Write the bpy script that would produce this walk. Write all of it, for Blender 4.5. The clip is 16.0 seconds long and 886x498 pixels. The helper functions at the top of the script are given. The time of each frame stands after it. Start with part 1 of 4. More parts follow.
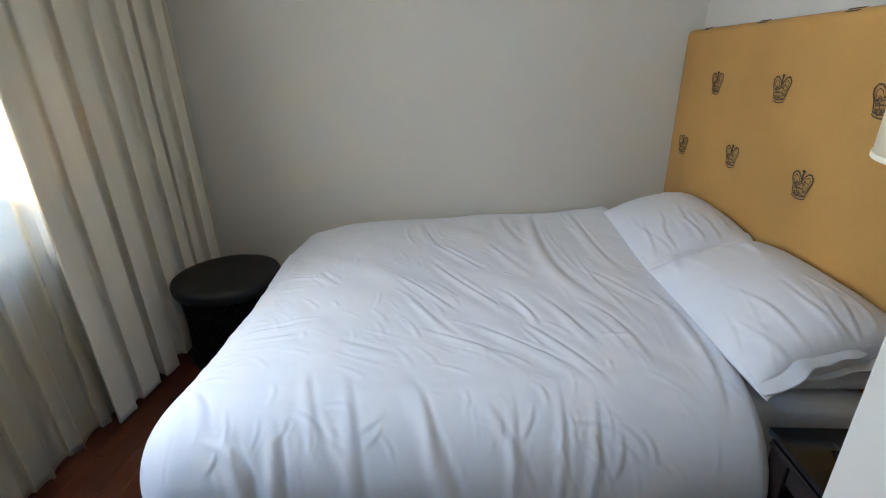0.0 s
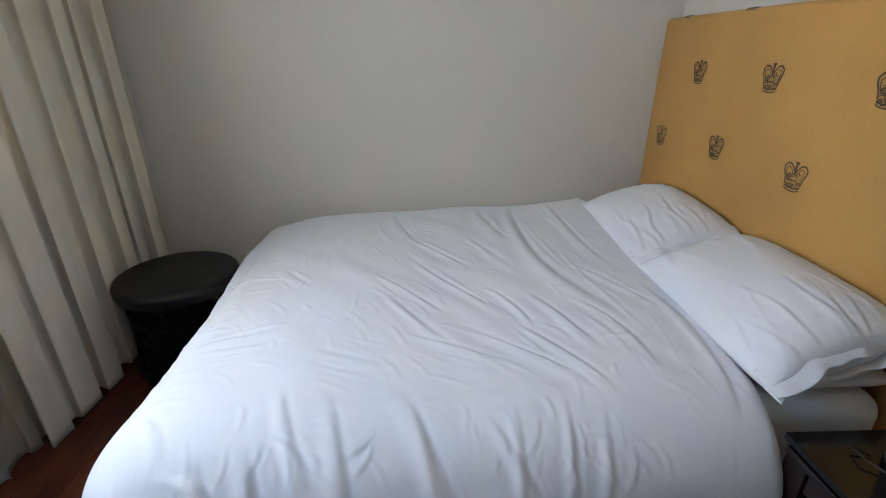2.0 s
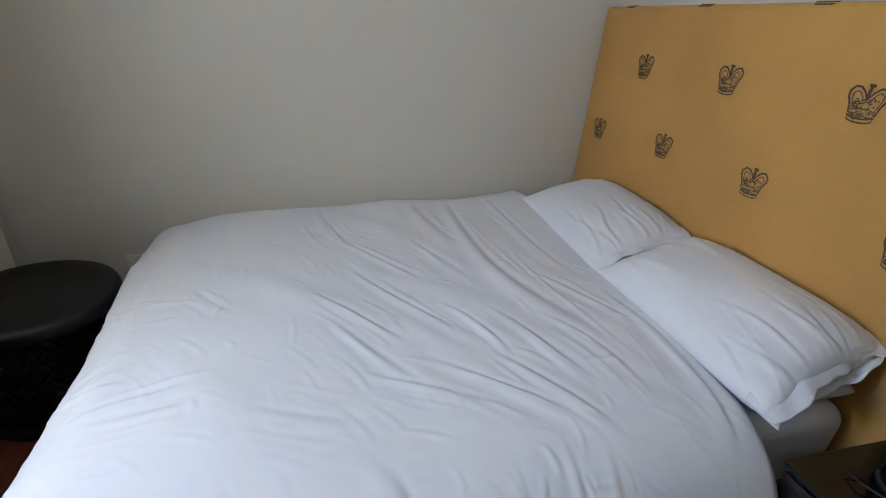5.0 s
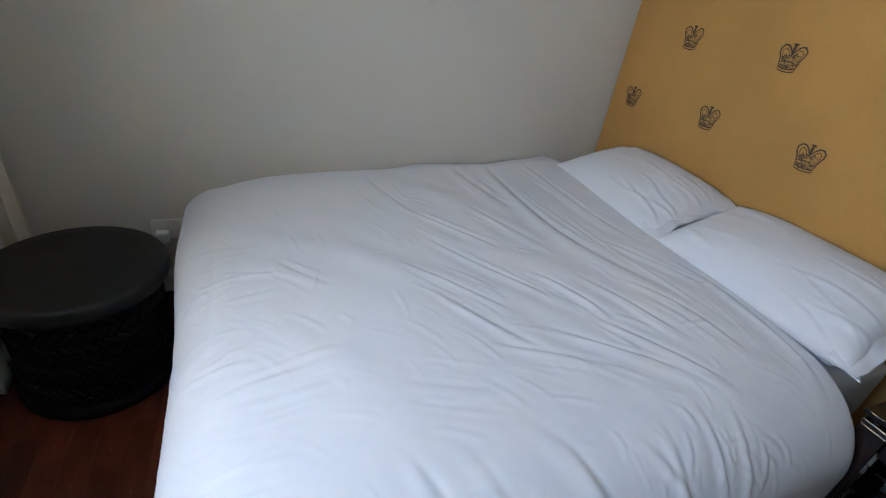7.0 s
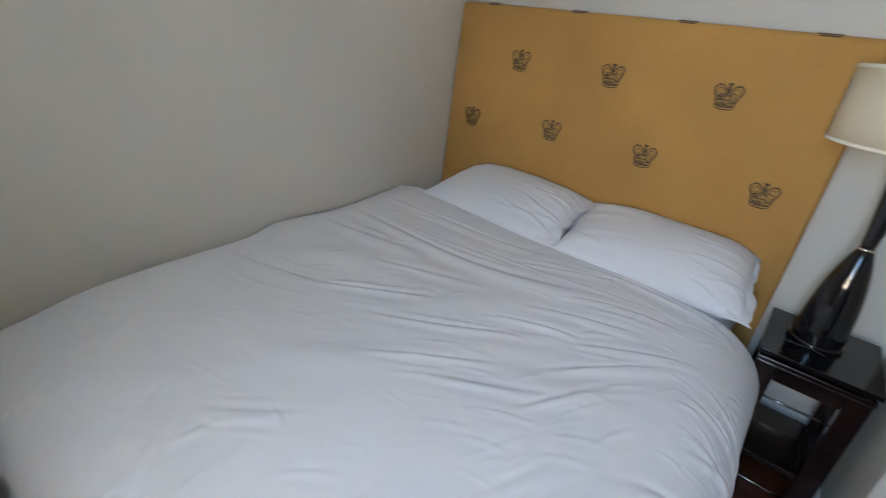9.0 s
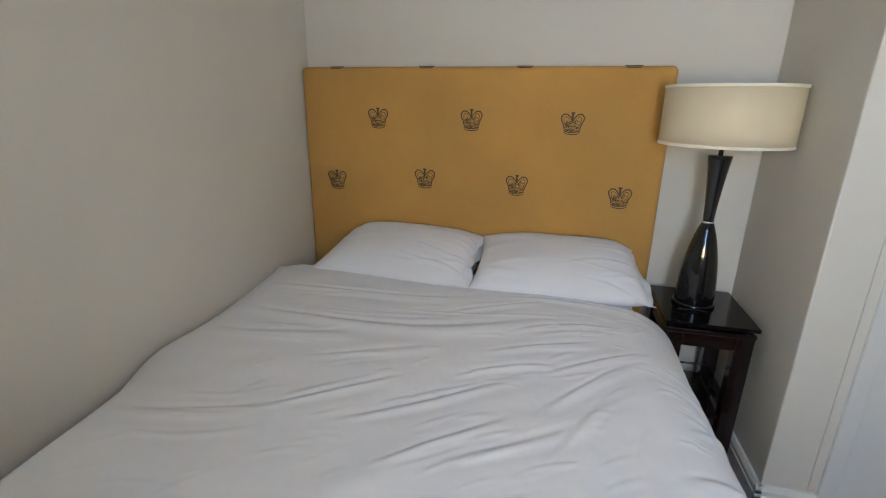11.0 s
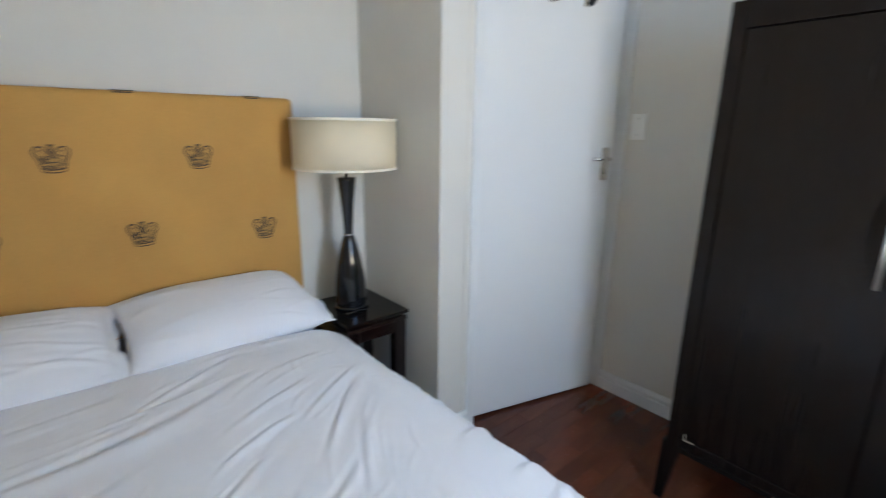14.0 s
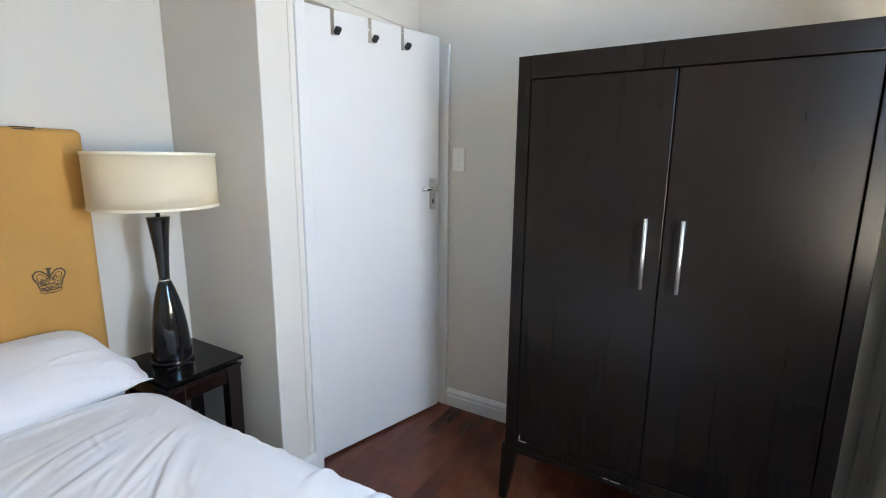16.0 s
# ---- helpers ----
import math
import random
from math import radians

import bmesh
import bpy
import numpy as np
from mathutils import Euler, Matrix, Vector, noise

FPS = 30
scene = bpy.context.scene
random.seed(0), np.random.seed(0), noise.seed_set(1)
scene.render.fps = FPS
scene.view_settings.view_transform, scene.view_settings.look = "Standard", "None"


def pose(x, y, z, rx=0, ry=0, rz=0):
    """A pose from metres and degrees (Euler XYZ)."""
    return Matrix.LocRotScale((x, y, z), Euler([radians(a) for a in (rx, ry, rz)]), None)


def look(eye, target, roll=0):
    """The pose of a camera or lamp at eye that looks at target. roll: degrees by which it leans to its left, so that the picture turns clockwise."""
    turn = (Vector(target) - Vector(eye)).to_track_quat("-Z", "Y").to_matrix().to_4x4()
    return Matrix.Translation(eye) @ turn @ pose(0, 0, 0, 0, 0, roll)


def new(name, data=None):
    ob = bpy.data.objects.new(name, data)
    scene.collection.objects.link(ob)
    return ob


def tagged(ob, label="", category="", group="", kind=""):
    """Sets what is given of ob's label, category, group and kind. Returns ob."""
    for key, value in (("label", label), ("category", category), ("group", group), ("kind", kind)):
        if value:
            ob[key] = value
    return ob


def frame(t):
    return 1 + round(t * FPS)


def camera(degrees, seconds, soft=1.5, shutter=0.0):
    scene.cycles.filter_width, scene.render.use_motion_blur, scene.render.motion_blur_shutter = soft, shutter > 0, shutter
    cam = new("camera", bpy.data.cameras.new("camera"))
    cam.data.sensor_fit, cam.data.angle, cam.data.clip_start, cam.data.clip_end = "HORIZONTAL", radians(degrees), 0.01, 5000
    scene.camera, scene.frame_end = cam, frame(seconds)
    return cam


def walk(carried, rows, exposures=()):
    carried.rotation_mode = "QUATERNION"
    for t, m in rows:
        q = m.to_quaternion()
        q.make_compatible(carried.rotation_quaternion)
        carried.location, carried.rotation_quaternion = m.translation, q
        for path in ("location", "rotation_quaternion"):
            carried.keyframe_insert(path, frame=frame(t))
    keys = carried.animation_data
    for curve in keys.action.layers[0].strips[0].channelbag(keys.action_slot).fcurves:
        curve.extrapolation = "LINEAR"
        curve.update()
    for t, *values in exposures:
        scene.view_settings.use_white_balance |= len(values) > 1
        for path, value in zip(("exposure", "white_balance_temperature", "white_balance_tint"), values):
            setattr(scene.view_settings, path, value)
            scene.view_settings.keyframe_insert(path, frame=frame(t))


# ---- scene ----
cam = camera(87.2, 16.0, soft=1.0, shutter=0.5)
PATH = [
    (0, (-0.057, -0.401, 1.405), (-0.169, 1.45, 0.656), -1.3),
    (0.5, (-0.049, -0.369, 1.393), (-0.147, 1.493, 0.669), -2.0),
    (1, (-0.082, -0.338, 1.376), (-0.146, 1.515, 0.626), -2.8),
    (1.5, (-0.117, -0.313, 1.373), (-0.141, 1.534, 0.606), -2.1),
    (2, (-0.151, -0.274, 1.373), (-0.075, 1.563, 0.586), 0.4),
    (2.5, (-0.174, -0.253, 1.368), (-0.065, 1.588, 0.592), 1.4),
    (3, (-0.189, -0.239, 1.37), (0.045, 1.58, 0.572), 2.6),
    (3.5, (-0.189, -0.198, 1.355), (0.184, 1.593, 0.548), 3.6),
    (4, (-0.228, -0.133, 1.358), (0.212, 1.64, 0.545), 5.2),
    (4.2, (-0.254, -0.108, 1.377), (0.206, 1.654, 0.55), 4.8),
    (6.3, (-0.485, 0.116, 1.383), (0.139, 1.764, 0.438), 8.5),
    (6.5, (-0.561, 0.124, 1.383), (0.088, 1.749, 0.415), 9.0),
    (7, (-0.72, 0.135, 1.371), (0.008, 1.705, 0.369), 9.1),
    (7.5, (-0.784, 0.168, 1.379), (0.064, 1.669, 0.365), 9.7),
    (8, (-0.872, 0.299, 1.377), (0.13, 1.711, 0.377), 10.0),
    (8.5, (-0.93, 0.45, 1.387), (0.251, 1.763, 0.449), 9.1),
    (9, (-0.985, 0.545, 1.374), (0.467, 1.63, 0.53), 8.0),
    (9.5, (-1.08, 0.651, 1.388), (0.583, 1.447, 0.612), 5.3),
    (9.7, (-1.102, 0.675, 1.392), (0.628, 1.364, 0.662), 4.2),
    (11.8, (-1.036, 1.074, 1.358), (0.827, 1.502, 0.771), -0.0),
    (12, (-0.987, 1.113, 1.36), (0.882, 1.518, 0.775), -0.3),
    (12.5, (-0.942, 1.234, 1.39), (0.961, 1.348, 0.785), -0.2),
    (13, (-0.939, 1.322, 1.396), (0.942, 1.005, 0.796), 0.1),
    (13.5, (-0.96, 1.326, 1.405), (0.796, 0.553, 0.842), 0.6),
    (14, (-0.969, 1.307, 1.407), (0.513, 0.062, 0.901), 0.7),
    (14.5, (-0.985, 1.29, 1.413), (0.203, -0.253, 0.958), 0.6),
    (15, (-1.014, 1.266, 1.422), (-0.03, -0.426, 1.014), 0.4),
    (15.5, (-1.017, 1.282, 1.426), (-0.038, -0.418, 1.037), 0.7),
    (16, (-1.023, 1.294, 1.421), (-0.009, -0.388, 1.043), 0.5),
]
EXPOSURE = [(0.0, -0.54, 5650, 10), (4.0, -0.66, 5700, 13), (7.0, -0.80, 5500, 11), (8.0, -0.78, 5550, 11), (9.5, -0.81, 5850, 12), (12.0, -0.80, 6300, 13),
            (12.5, -0.58, 6150, 12), (13.0, -0.26, 5800, 12), (14.0, -0.52, 5650, 11), (14.5, -0.38, 5650, 11), (15.0, -0.18, 5700, 12), (16.0, -0.14, 5700, 12)]
walk(cam, [(t, look(eye, target, roll)) for t, eye, target, roll in PATH],
     exposures=EXPOSURE)

# ---------------------------------------------------------------- light
world = bpy.data.worlds.new("world")
scene.world = world
world.use_nodes = True
wn = world.node_tree
sky = wn.nodes.new("ShaderNodeTexSky")
sky.sky_type = "NISHITA"
sky.sun_disc = False
sky.sun_elevation = radians(52)
sky.sun_rotation = radians(90)
wn.links.new(sky.outputs["Color"], wn.nodes["Background"].inputs["Color"])
wn.nodes["Background"].inputs["Strength"].default_value = 0.12

sun = new("sun", bpy.data.lights.new("sun", "SUN"))
sun.data.energy = 3.0
sun.data.angle = radians(0.5)
sun.data.color = (1.0, 0.95, 0.88)
sun.matrix_world = look((30, 0, 40), (0, 0, 0))


def window_light(name, watts, colour, eye, target, w, h, spread):
    data = bpy.data.lights.new(name, "AREA")
    data.shape, data.size, data.size_y = "RECTANGLE", w, h
    data.energy, data.color, data.spread = watts, colour, radians(spread)
    ob = new(name, data)
    ob.matrix_world = look(eye, target)
    return ob


# daylight that enters by the window: the blue sky from above, warm sunlit ground from below
window_light("window_sky_light", 49, (0.37, 0.64, 1.0), (-1.757, 0.81, 1.68), (0.95, 0.81, 0.50), 1.06, 0.72, 150)
window_light("window_ground_light", 76, (1.0, 0.85, 0.60), (-1.757, 0.81, 1.20), (0.1, 0.81, 2.55), 1.06, 0.46, 170)

# ---------------------------------------------------------------- materials


def mat(name, colour, rough=0.6, metal=0.0, vary=0.12, scale=6.0, fine=90.0, bump=0.1, depth=0.002, tint=None,
        coat=0.0, rvar=0.07, per_piece=0.0, stretch=(1, 1, 1), sheen=0.0, spec=0.5, crumple=0.0):
    """A surface with a large and a fine variation in colour and gloss, and a fine relief."""
    m = bpy.data.materials.new(name)
    m.use_nodes = True
    n, l = m.node_tree.nodes, m.node_tree.links
    b = n["Principled BSDF"]
    tc = n.new("ShaderNodeTexCoord")
    mp = n.new("ShaderNodeMapping")
    mp.inputs["Scale"].default_value = stretch
    l.new(tc.outputs["Object"], mp.inputs["Vector"])
    big, small = n.new("ShaderNodeTexNoise"), n.new("ShaderNodeTexNoise")
    big.inputs["Scale"].default_value, big.inputs["Detail"].default_value = scale, 4
    small.inputs["Scale"].default_value, small.inputs["Detail"].default_value = fine, 3
    for t in (big, small):
        l.new(mp.outputs["Vector"], t.inputs["Vector"])
    add = n.new("ShaderNodeMath")
    add.operation = "MULTIPLY_ADD"
    add.inputs[1].default_value = 0.45
    l.new(small.outputs["Fac"], add.inputs[0])
    l.new(big.outputs["Fac"], add.inputs[2])
    ramp = n.new("ShaderNodeValToRGB")
    e = ramp.color_ramp.elements
    e[0].position, e[1].position = 0.45, 1.0
    c0 = [max(0.0, c * (1 - vary)) for c in colour]
    c1 = [min(1.0, c * (1 + vary)) for c in (tint or colour)]
    e[0].color, e[1].color = (*c0, 1), (*c1, 1)
    l.new(add.outputs[0], ramp.inputs["Fac"])
    out = ramp.outputs["Color"]
    if per_piece:
        info = n.new("ShaderNodeObjectInfo")
        hsv = n.new("ShaderNodeHueSaturation")
        ma = n.new("ShaderNodeMapRange")
        ma.inputs["To Min"].default_value, ma.inputs["To Max"].default_value = 1 - per_piece, 1 + per_piece
        l.new(info.outputs["Random"], ma.inputs["Value"])
        l.new(ma.outputs["Result"], hsv.inputs["Value"])
        l.new(out, hsv.inputs["Color"])
        out = hsv.outputs["Color"]
    l.new(out, b.inputs["Base Color"])
    mr = n.new("ShaderNodeMapRange")
    mr.inputs["From Min"].default_value, mr.inputs["From Max"].default_value = 0.3, 0.8
    mr.inputs["To Min"].default_value, mr.inputs["To Max"].default_value = max(0.02, rough - rvar), min(1, rough + rvar)
    l.new(big.outputs["Fac"], mr.inputs["Value"])
    l.new(mr.outputs["Result"], b.inputs["Roughness"])
    b.inputs["Metallic"].default_value = metal
    b.inputs["Coat Weight"].default_value = coat
    b.inputs["Specular IOR Level"].default_value = spec
    b.inputs["Sheen Weight"].default_value = sheen
    if bump:
        bp = n.new("ShaderNodeBump")
        bp.inputs["Strength"].default_value, bp.inputs["Distance"].default_value = bump, depth
        l.new(small.outputs["Fac"], bp.inputs["Height"])
        l.new(bp.outputs["Normal"], b.inputs["Normal"])
        if crumple:
            cr = n.new("ShaderNodeTexNoise")
            cr.inputs["Scale"].default_value, cr.inputs["Detail"].default_value = 8.0, 2
            cr.inputs["Distortion"].default_value, cr.inputs["Roughness"].default_value = 0.3, 0.45
            l.new(tc.outputs["Object"], cr.inputs["Vector"])
            b2 = n.new("ShaderNodeBump")
            b2.inputs["Strength"].default_value, b2.inputs["Distance"].default_value = crumple, 0.02
            l.new(cr.outputs["Fac"], b2.inputs["Height"])
            l.new(b2.outputs["Normal"], bp.inputs["Normal"])
    return m


def weave(m, scale=900.0, strength=0.12):
    """Adds the threads of a woven cloth to a material's relief."""
    n, l = m.node_tree.nodes, m.node_tree.links
    b = n["Principled BSDF"]
    tc = n.new("ShaderNodeTexCoord")
    w1, w2 = n.new("ShaderNodeTexWave"), n.new("ShaderNodeTexWave")
    w1.bands_direction, w2.bands_direction = "Y", "Z"
    mx = n.new("ShaderNodeMath")
    mx.operation = "ADD"
    for w in (w1, w2):
        w.inputs["Scale"].default_value = scale
        w.inputs["Distortion"].default_value = 1.5
        l.new(tc.outputs["Object"], w.inputs["Vector"])
    l.new(w1.outputs["Fac"], mx.inputs[0])
    l.new(w2.outputs["Fac"], mx.inputs[1])
    bp = n.new("ShaderNodeBump")
    bp.inputs["Strength"].default_value, bp.inputs["Distance"].default_value = strength, 0.0006
    old = b.inputs["Normal"].links
    if old:
        l.new(old[0].from_socket, bp.inputs["Normal"])
    l.new(mx.outputs[0], bp.inputs["Height"])
    l.new(bp.outputs["Normal"], b.inputs["Normal"])
    return m


def translucent(m, share, colour):
    """Lets a share of the light through a cloth."""
    n, l = m.node_tree.nodes, m.node_tree.links
    t = n.new("ShaderNodeBsdfTranslucent")
    t.inputs["Color"].default_value = (*colour, 1)
    mix = n.new("ShaderNodeMixShader")
    mix.inputs["Fac"].default_value = share
    l.new(n["Principled BSDF"].outputs[0], mix.inputs[1])
    l.new(t.outputs[0], mix.inputs[2])
    l.new(mix.outputs[0], n["Material Output"].inputs["Surface"])
    return m


WALL = mat("grey_wall_paint", (0.645, 0.615, 0.552), 0.72, vary=0.035, scale=1.6, fine=220, bump=0.12, depth=0.0012)
CEIL = mat("ceiling_paint", (0.86, 0.83, 0.76), 0.8, vary=0.03, scale=2, fine=180, bump=0.1)
GLOSS = mat("white_gloss_paint", (0.70, 0.70, 0.685), 0.36, vary=0.02, rvar=0.015, scale=1.2, fine=120, bump=0.06, depth=0.001)
WOODFLOOR = mat("parquet_wood", (0.074, 0.0185, 0.0085), 0.24, vary=0.10, scale=5, fine=38, bump=0.06, depth=0.0008,
                tint=(0.092, 0.025, 0.0115), per_piece=0.24, stretch=(5, 1, 1))
GAP = mat("floor_gap", (0.018, 0.009, 0.007), 0.8, vary=0.3)
LINEN = weave(mat("white_cotton", (0.755, 0.755, 0.79), 0.85, vary=0.02, scale=4, fine=45, bump=0.08, depth=0.003, sheen=0.15, crumple=0.16), 700, 0.08)
MATTRESS = weave(mat("mattress_cloth", (0.72, 0.72, 0.73), 0.85, vary=0.04, scale=5, fine=80, bump=0.2, depth=0.003), 500, 0.1)
BASE = mat("grey_base_cloth", (0.16, 0.16, 0.17), 0.9, vary=0.1, scale=6, fine=250, bump=0.3)
MUSTARD = weave(mat("mustard_cloth", (0.465, 0.248, 0.056), 0.85, vary=0.10, scale=2.4, fine=300, bump=0.22, depth=0.001,
                    tint=(0.525, 0.285, 0.070), sheen=0.1), 420, 0.2)
INK = mat("dark_print", (0.075, 0.052, 0.032), 0.85, vary=0.35, scale=40, fine=300, bump=0)
PALEINK = mat("worn_print", (0.40, 0.222, 0.058), 0.85, vary=0.35, scale=60, fine=400, bump=0)
EBONY = mat("espresso_wood", (0.0082, 0.0060, 0.0048), 0.27, vary=0.02, rvar=0.0, spec=0.23, scale=1.6, fine=9, bump=0, depth=0.0004,
            tint=(0.0100, 0.0072, 0.0056), stretch=(22, 22, 0.9))
GLASSTOP = mat("black_glass", (0.006, 0.006, 0.006), 0.14, vary=0.2, scale=8, fine=80, bump=0.02, depth=0.0003, spec=0.4)
LACQUER = mat("black_lacquer", (0.008, 0.008, 0.009), 0.09, vary=0.2, scale=8, fine=80, bump=0.03, depth=0.0004, coat=0.4)
BROWNBLACK = mat("dark_mahogany", (0.008, 0.005, 0.0048), 0.2, vary=0.35, scale=5, fine=60, bump=0.06, depth=0.0005,
                 tint=(0.012, 0.0065, 0.006), coat=0.3, stretch=(1, 1, 6))
CARVED = mat("black_carved_wood", (0.0055, 0.0054, 0.005), 0.7, vary=0.45, scale=9, fine=120, bump=0.35, depth=0.002, spec=0.14)
STOOLTOP = mat("worn_black_wood", (0.008, 0.0078, 0.007), 0.5, vary=0.3, scale=7, fine=60, bump=0.15, depth=0.001, spec=0.34)
CHROME = mat("brushed_chrome", (0.72, 0.71, 0.69), 0.24, 1.0, vary=0.06, scale=20, fine=300, bump=0.04)
STEEL = mat("brushed_steel", (0.80, 0.79, 0.77), 0.45, 1.0, vary=0.05, scale=20, fine=300, bump=0.04)
RUBBER = mat("black_rubber", (0.02, 0.02, 0.02), 0.6, vary=0.2)
PLASTIC = mat("white_plastic", (0.80, 0.79, 0.75), 0.35, vary=0.02, bump=0.02)
SHADE = translucent(weave(mat("cream_lampshade_cloth", (0.90, 0.79, 0.58), 0.8, vary=0.05, scale=6, fine=200, bump=0.15, depth=0.001), 600, 0.2),
                    0.30, (0.92, 0.82, 0.60))
TRIM = mat("cream_lampshade_trim", (0.86, 0.78, 0.62), 0.8, vary=0.03)
CURTAIN = translucent(weave(mat("beige_curtain_cloth", (0.76, 0.70, 0.58), 0.88, vary=0.07, scale=3, fine=260, bump=0.2, depth=0.001, sheen=0.1), 520, 0.2),
                      0.07, (0.68, 0.61, 0.50))
SHEER = translucent(weave(mat("sheer_curtain_cloth", (0.66, 0.60, 0.50), 0.9, vary=0.05, scale=5, fine=260, bump=0.15), 520, 0.15),
                    0.78, (0.90, 0.87, 0.80))
OUTSIDE = mat("pale_ground", (0.34, 0.31, 0.26), 0.95, vary=0.2, scale=0.4, fine=6, bump=0.1)
BRICKISH = mat("outer_wall", (0.55, 0.52, 0.47), 0.9, vary=0.08, scale=2, fine=40)

# ---------------------------------------------------------------- building blocks


def mesh_of(bm, name, smooth=False):
    me = bpy.data.meshes.new(name)
    bm.normal_update()
    bm.to_mesh(me)
    bm.free()
    if smooth:
        me.polygons.foreach_set("use_smooth", [True] * len(me.polygons))
    return me


def part(name, bm, material, parent=None, label="", smooth=False):
    me = bm if isinstance(bm, bpy.types.Mesh) else mesh_of(bm, name, smooth)
    if not me.materials:
        me.materials.append(material)
    ob = new(name, me)
    if parent is not None:
        ob.parent = parent
    if label:
        ob["label"] = label
    return ob


def thing(name, label, category, m=None, group=""):
    ob = new(name)
    ob.empty_display_size = 0.05
    if m is not None:
        ob.matrix_world = m
    return tagged(ob, label, category, group)


def box(x0, x1, y0, y1, z0, z1, bevel=0.0, seg=2, bm=None):
    bm = bm or bmesh.new()
    r = bmesh.ops.create_cube(bm, size=1.0)
    c = Vector(((x0 + x1) / 2, (y0 + y1) / 2, (z0 + z1) / 2))
    d = Vector((abs(x1 - x0), abs(y1 - y0), abs(z1 - z0)))
    for v in r["verts"]:
        v.co = Vector((v.co.x * d.x, v.co.y * d.y, v.co.z * d.z)) + c
    if bevel:
        edges = {e for v in r["verts"] for e in v.link_edges}
        bmesh.ops.bevel(bm, geom=list(edges), offset=bevel, segments=seg, affect="EDGES", profile=0.5)
    return bm


def lathe(profile, seg=48, cx=0.0, cy=0.0, cap=True):
    """A turned solid from (radius, z) pairs, from the bottom up."""
    bm = bmesh.new()
    rings = []
    for r, z in profile:
        rings.append([bm.verts.new((cx + r * math.cos(2 * math.pi * i / seg), cy + r * math.sin(2 * math.pi * i / seg), z)) for i in range(seg)])
    for a, b in zip(rings, rings[1:]):
        for i in range(seg):
            j = (i + 1) % seg
            bm.faces.new((a[i], a[j], b[j], b[i]))
    if cap:
        bm.faces.new(list(reversed(rings[0])))
        bm.faces.new(rings[-1])
    return bm


def tube(points, radius, seg=10, bm=None):
    """A round bar along a line of points."""
    bm = bm or bmesh.new()
    pts = [Vector(p) for p in points]
    rings = []
    for i, p in enumerate(pts):
        d = (pts[min(i + 1, len(pts) - 1)] - pts[max(i - 1, 0)]).normalized()
        up = Vector((0, 0, 1)) if abs(d.z) < 0.9 else Vector((1, 0, 0))
        u = d.cross(up).normalized()
        w = d.cross(u)
        rings.append([bm.verts.new(p + radius * (math.cos(2 * math.pi * k / seg) * u + math.sin(2 * math.pi * k / seg) * w)) for k in range(seg)])
    for a, b in zip(rings, rings[1:]):
        for k in range(seg):
            j = (k + 1) % seg
            bm.faces.new((a[k], a[j], b[j], b[k]))
    bm.faces.new(rings[0])
    bm.faces.new(list(reversed(rings[-1])))
    bmesh.ops.recalc_face_normals(bm, faces=bm.faces[:])
    return bm


def grid_mesh(name, P, smooth=True, close_u=False):
    """A sheet through an array of points (rows, columns, 3)."""
    nu, nv = P.shape[:2]
    idx = np.arange(nu * nv).reshape(nu, nv)
    if close_u:
        idx = np.vstack([idx, idx[:1]])
    q = np.stack([idx[:-1, :-1], idx[1:, :-1], idx[1:, 1:], idx[:-1, 1:]], -1).reshape(-1, 4)
    me = bpy.data.meshes.new(name)
    me.from_pydata(P.reshape(-1, 3).tolist(), [], q.tolist())
    me.update()
    if smooth:
        me.polygons.foreach_set("use_smooth", [True] * len(me.polygons))
    return me


def structure(ob, label, category):
    return tagged(ob, label, category, kind="structure")


# ---------------------------------------------------------------- the room
HEADX, FARY, RETY, DOORX, SOUTHY, WINX, TOP = 1.062, 2.11, 0.125, 0.46, -0.90, -1.68, 2.62
W = 0.16
structure(part("wall_north", box(WINX - W, HEADX + W, FARY, FARY + W, -0.1, TOP), WALL), "smooth warm grey painted wall along the bed", "wall")
structure(part("wall_east", box(HEADX, HEADX + W, RETY - W, FARY, -0.1, TOP), WALL), "smooth warm grey painted wall behind the headboard", "wall")
bm = box(DOORX, HEADX, RETY - 0.14, RETY, -0.1, TOP, 0.004)
structure(part("wall_return", bm, WALL), "short grey painted wall beside the bedside table", "wall")
HINGEY, LATCHY, DOORH = -0.095, -0.862, 2.03
bm = box(DOORX, DOORX + 0.12, HINGEY + 0.035, RETY - 0.14, -0.1, TOP)
box(DOORX, DOORX + 0.12, SOUTHY, HINGEY + 0.035, DOORH + 0.05, TOP, bm=bm)
structure(part("wall_door", bm, WALL), "grey painted wall round the bedroom door", "wall")
structure(part("wall_south", box(WINX - W, DOORX + 1.3, SOUTHY - W, SOUTHY, -0.1, TOP), WALL), "smooth warm grey painted wall behind the wardrobe", "wall")
WY0, WY1, WZ0, WZ1 = 0.26, 1.35, 0.81, 2.18
bm = box(WINX - W, WINX, SOUTHY, WY0, -0.1, TOP)
box(WINX - W, WINX, WY1, FARY, -0.1, TOP, bm=bm)
box(WINX - W, WINX, WY0, WY1, -0.1, WZ0, bm=bm)
box(WINX - W, WINX, WY0, WY1, WZ1, TOP, bm=bm)
structure(part("wall_west", bm, WALL), "grey painted wall with the window", "wall")
structure(part("ceiling", box(WINX - W, DOORX + 1.3, SOUTHY - W, FARY + W, TOP, TOP + 0.12), CEIL), "plain white painted ceiling", "ceiling")

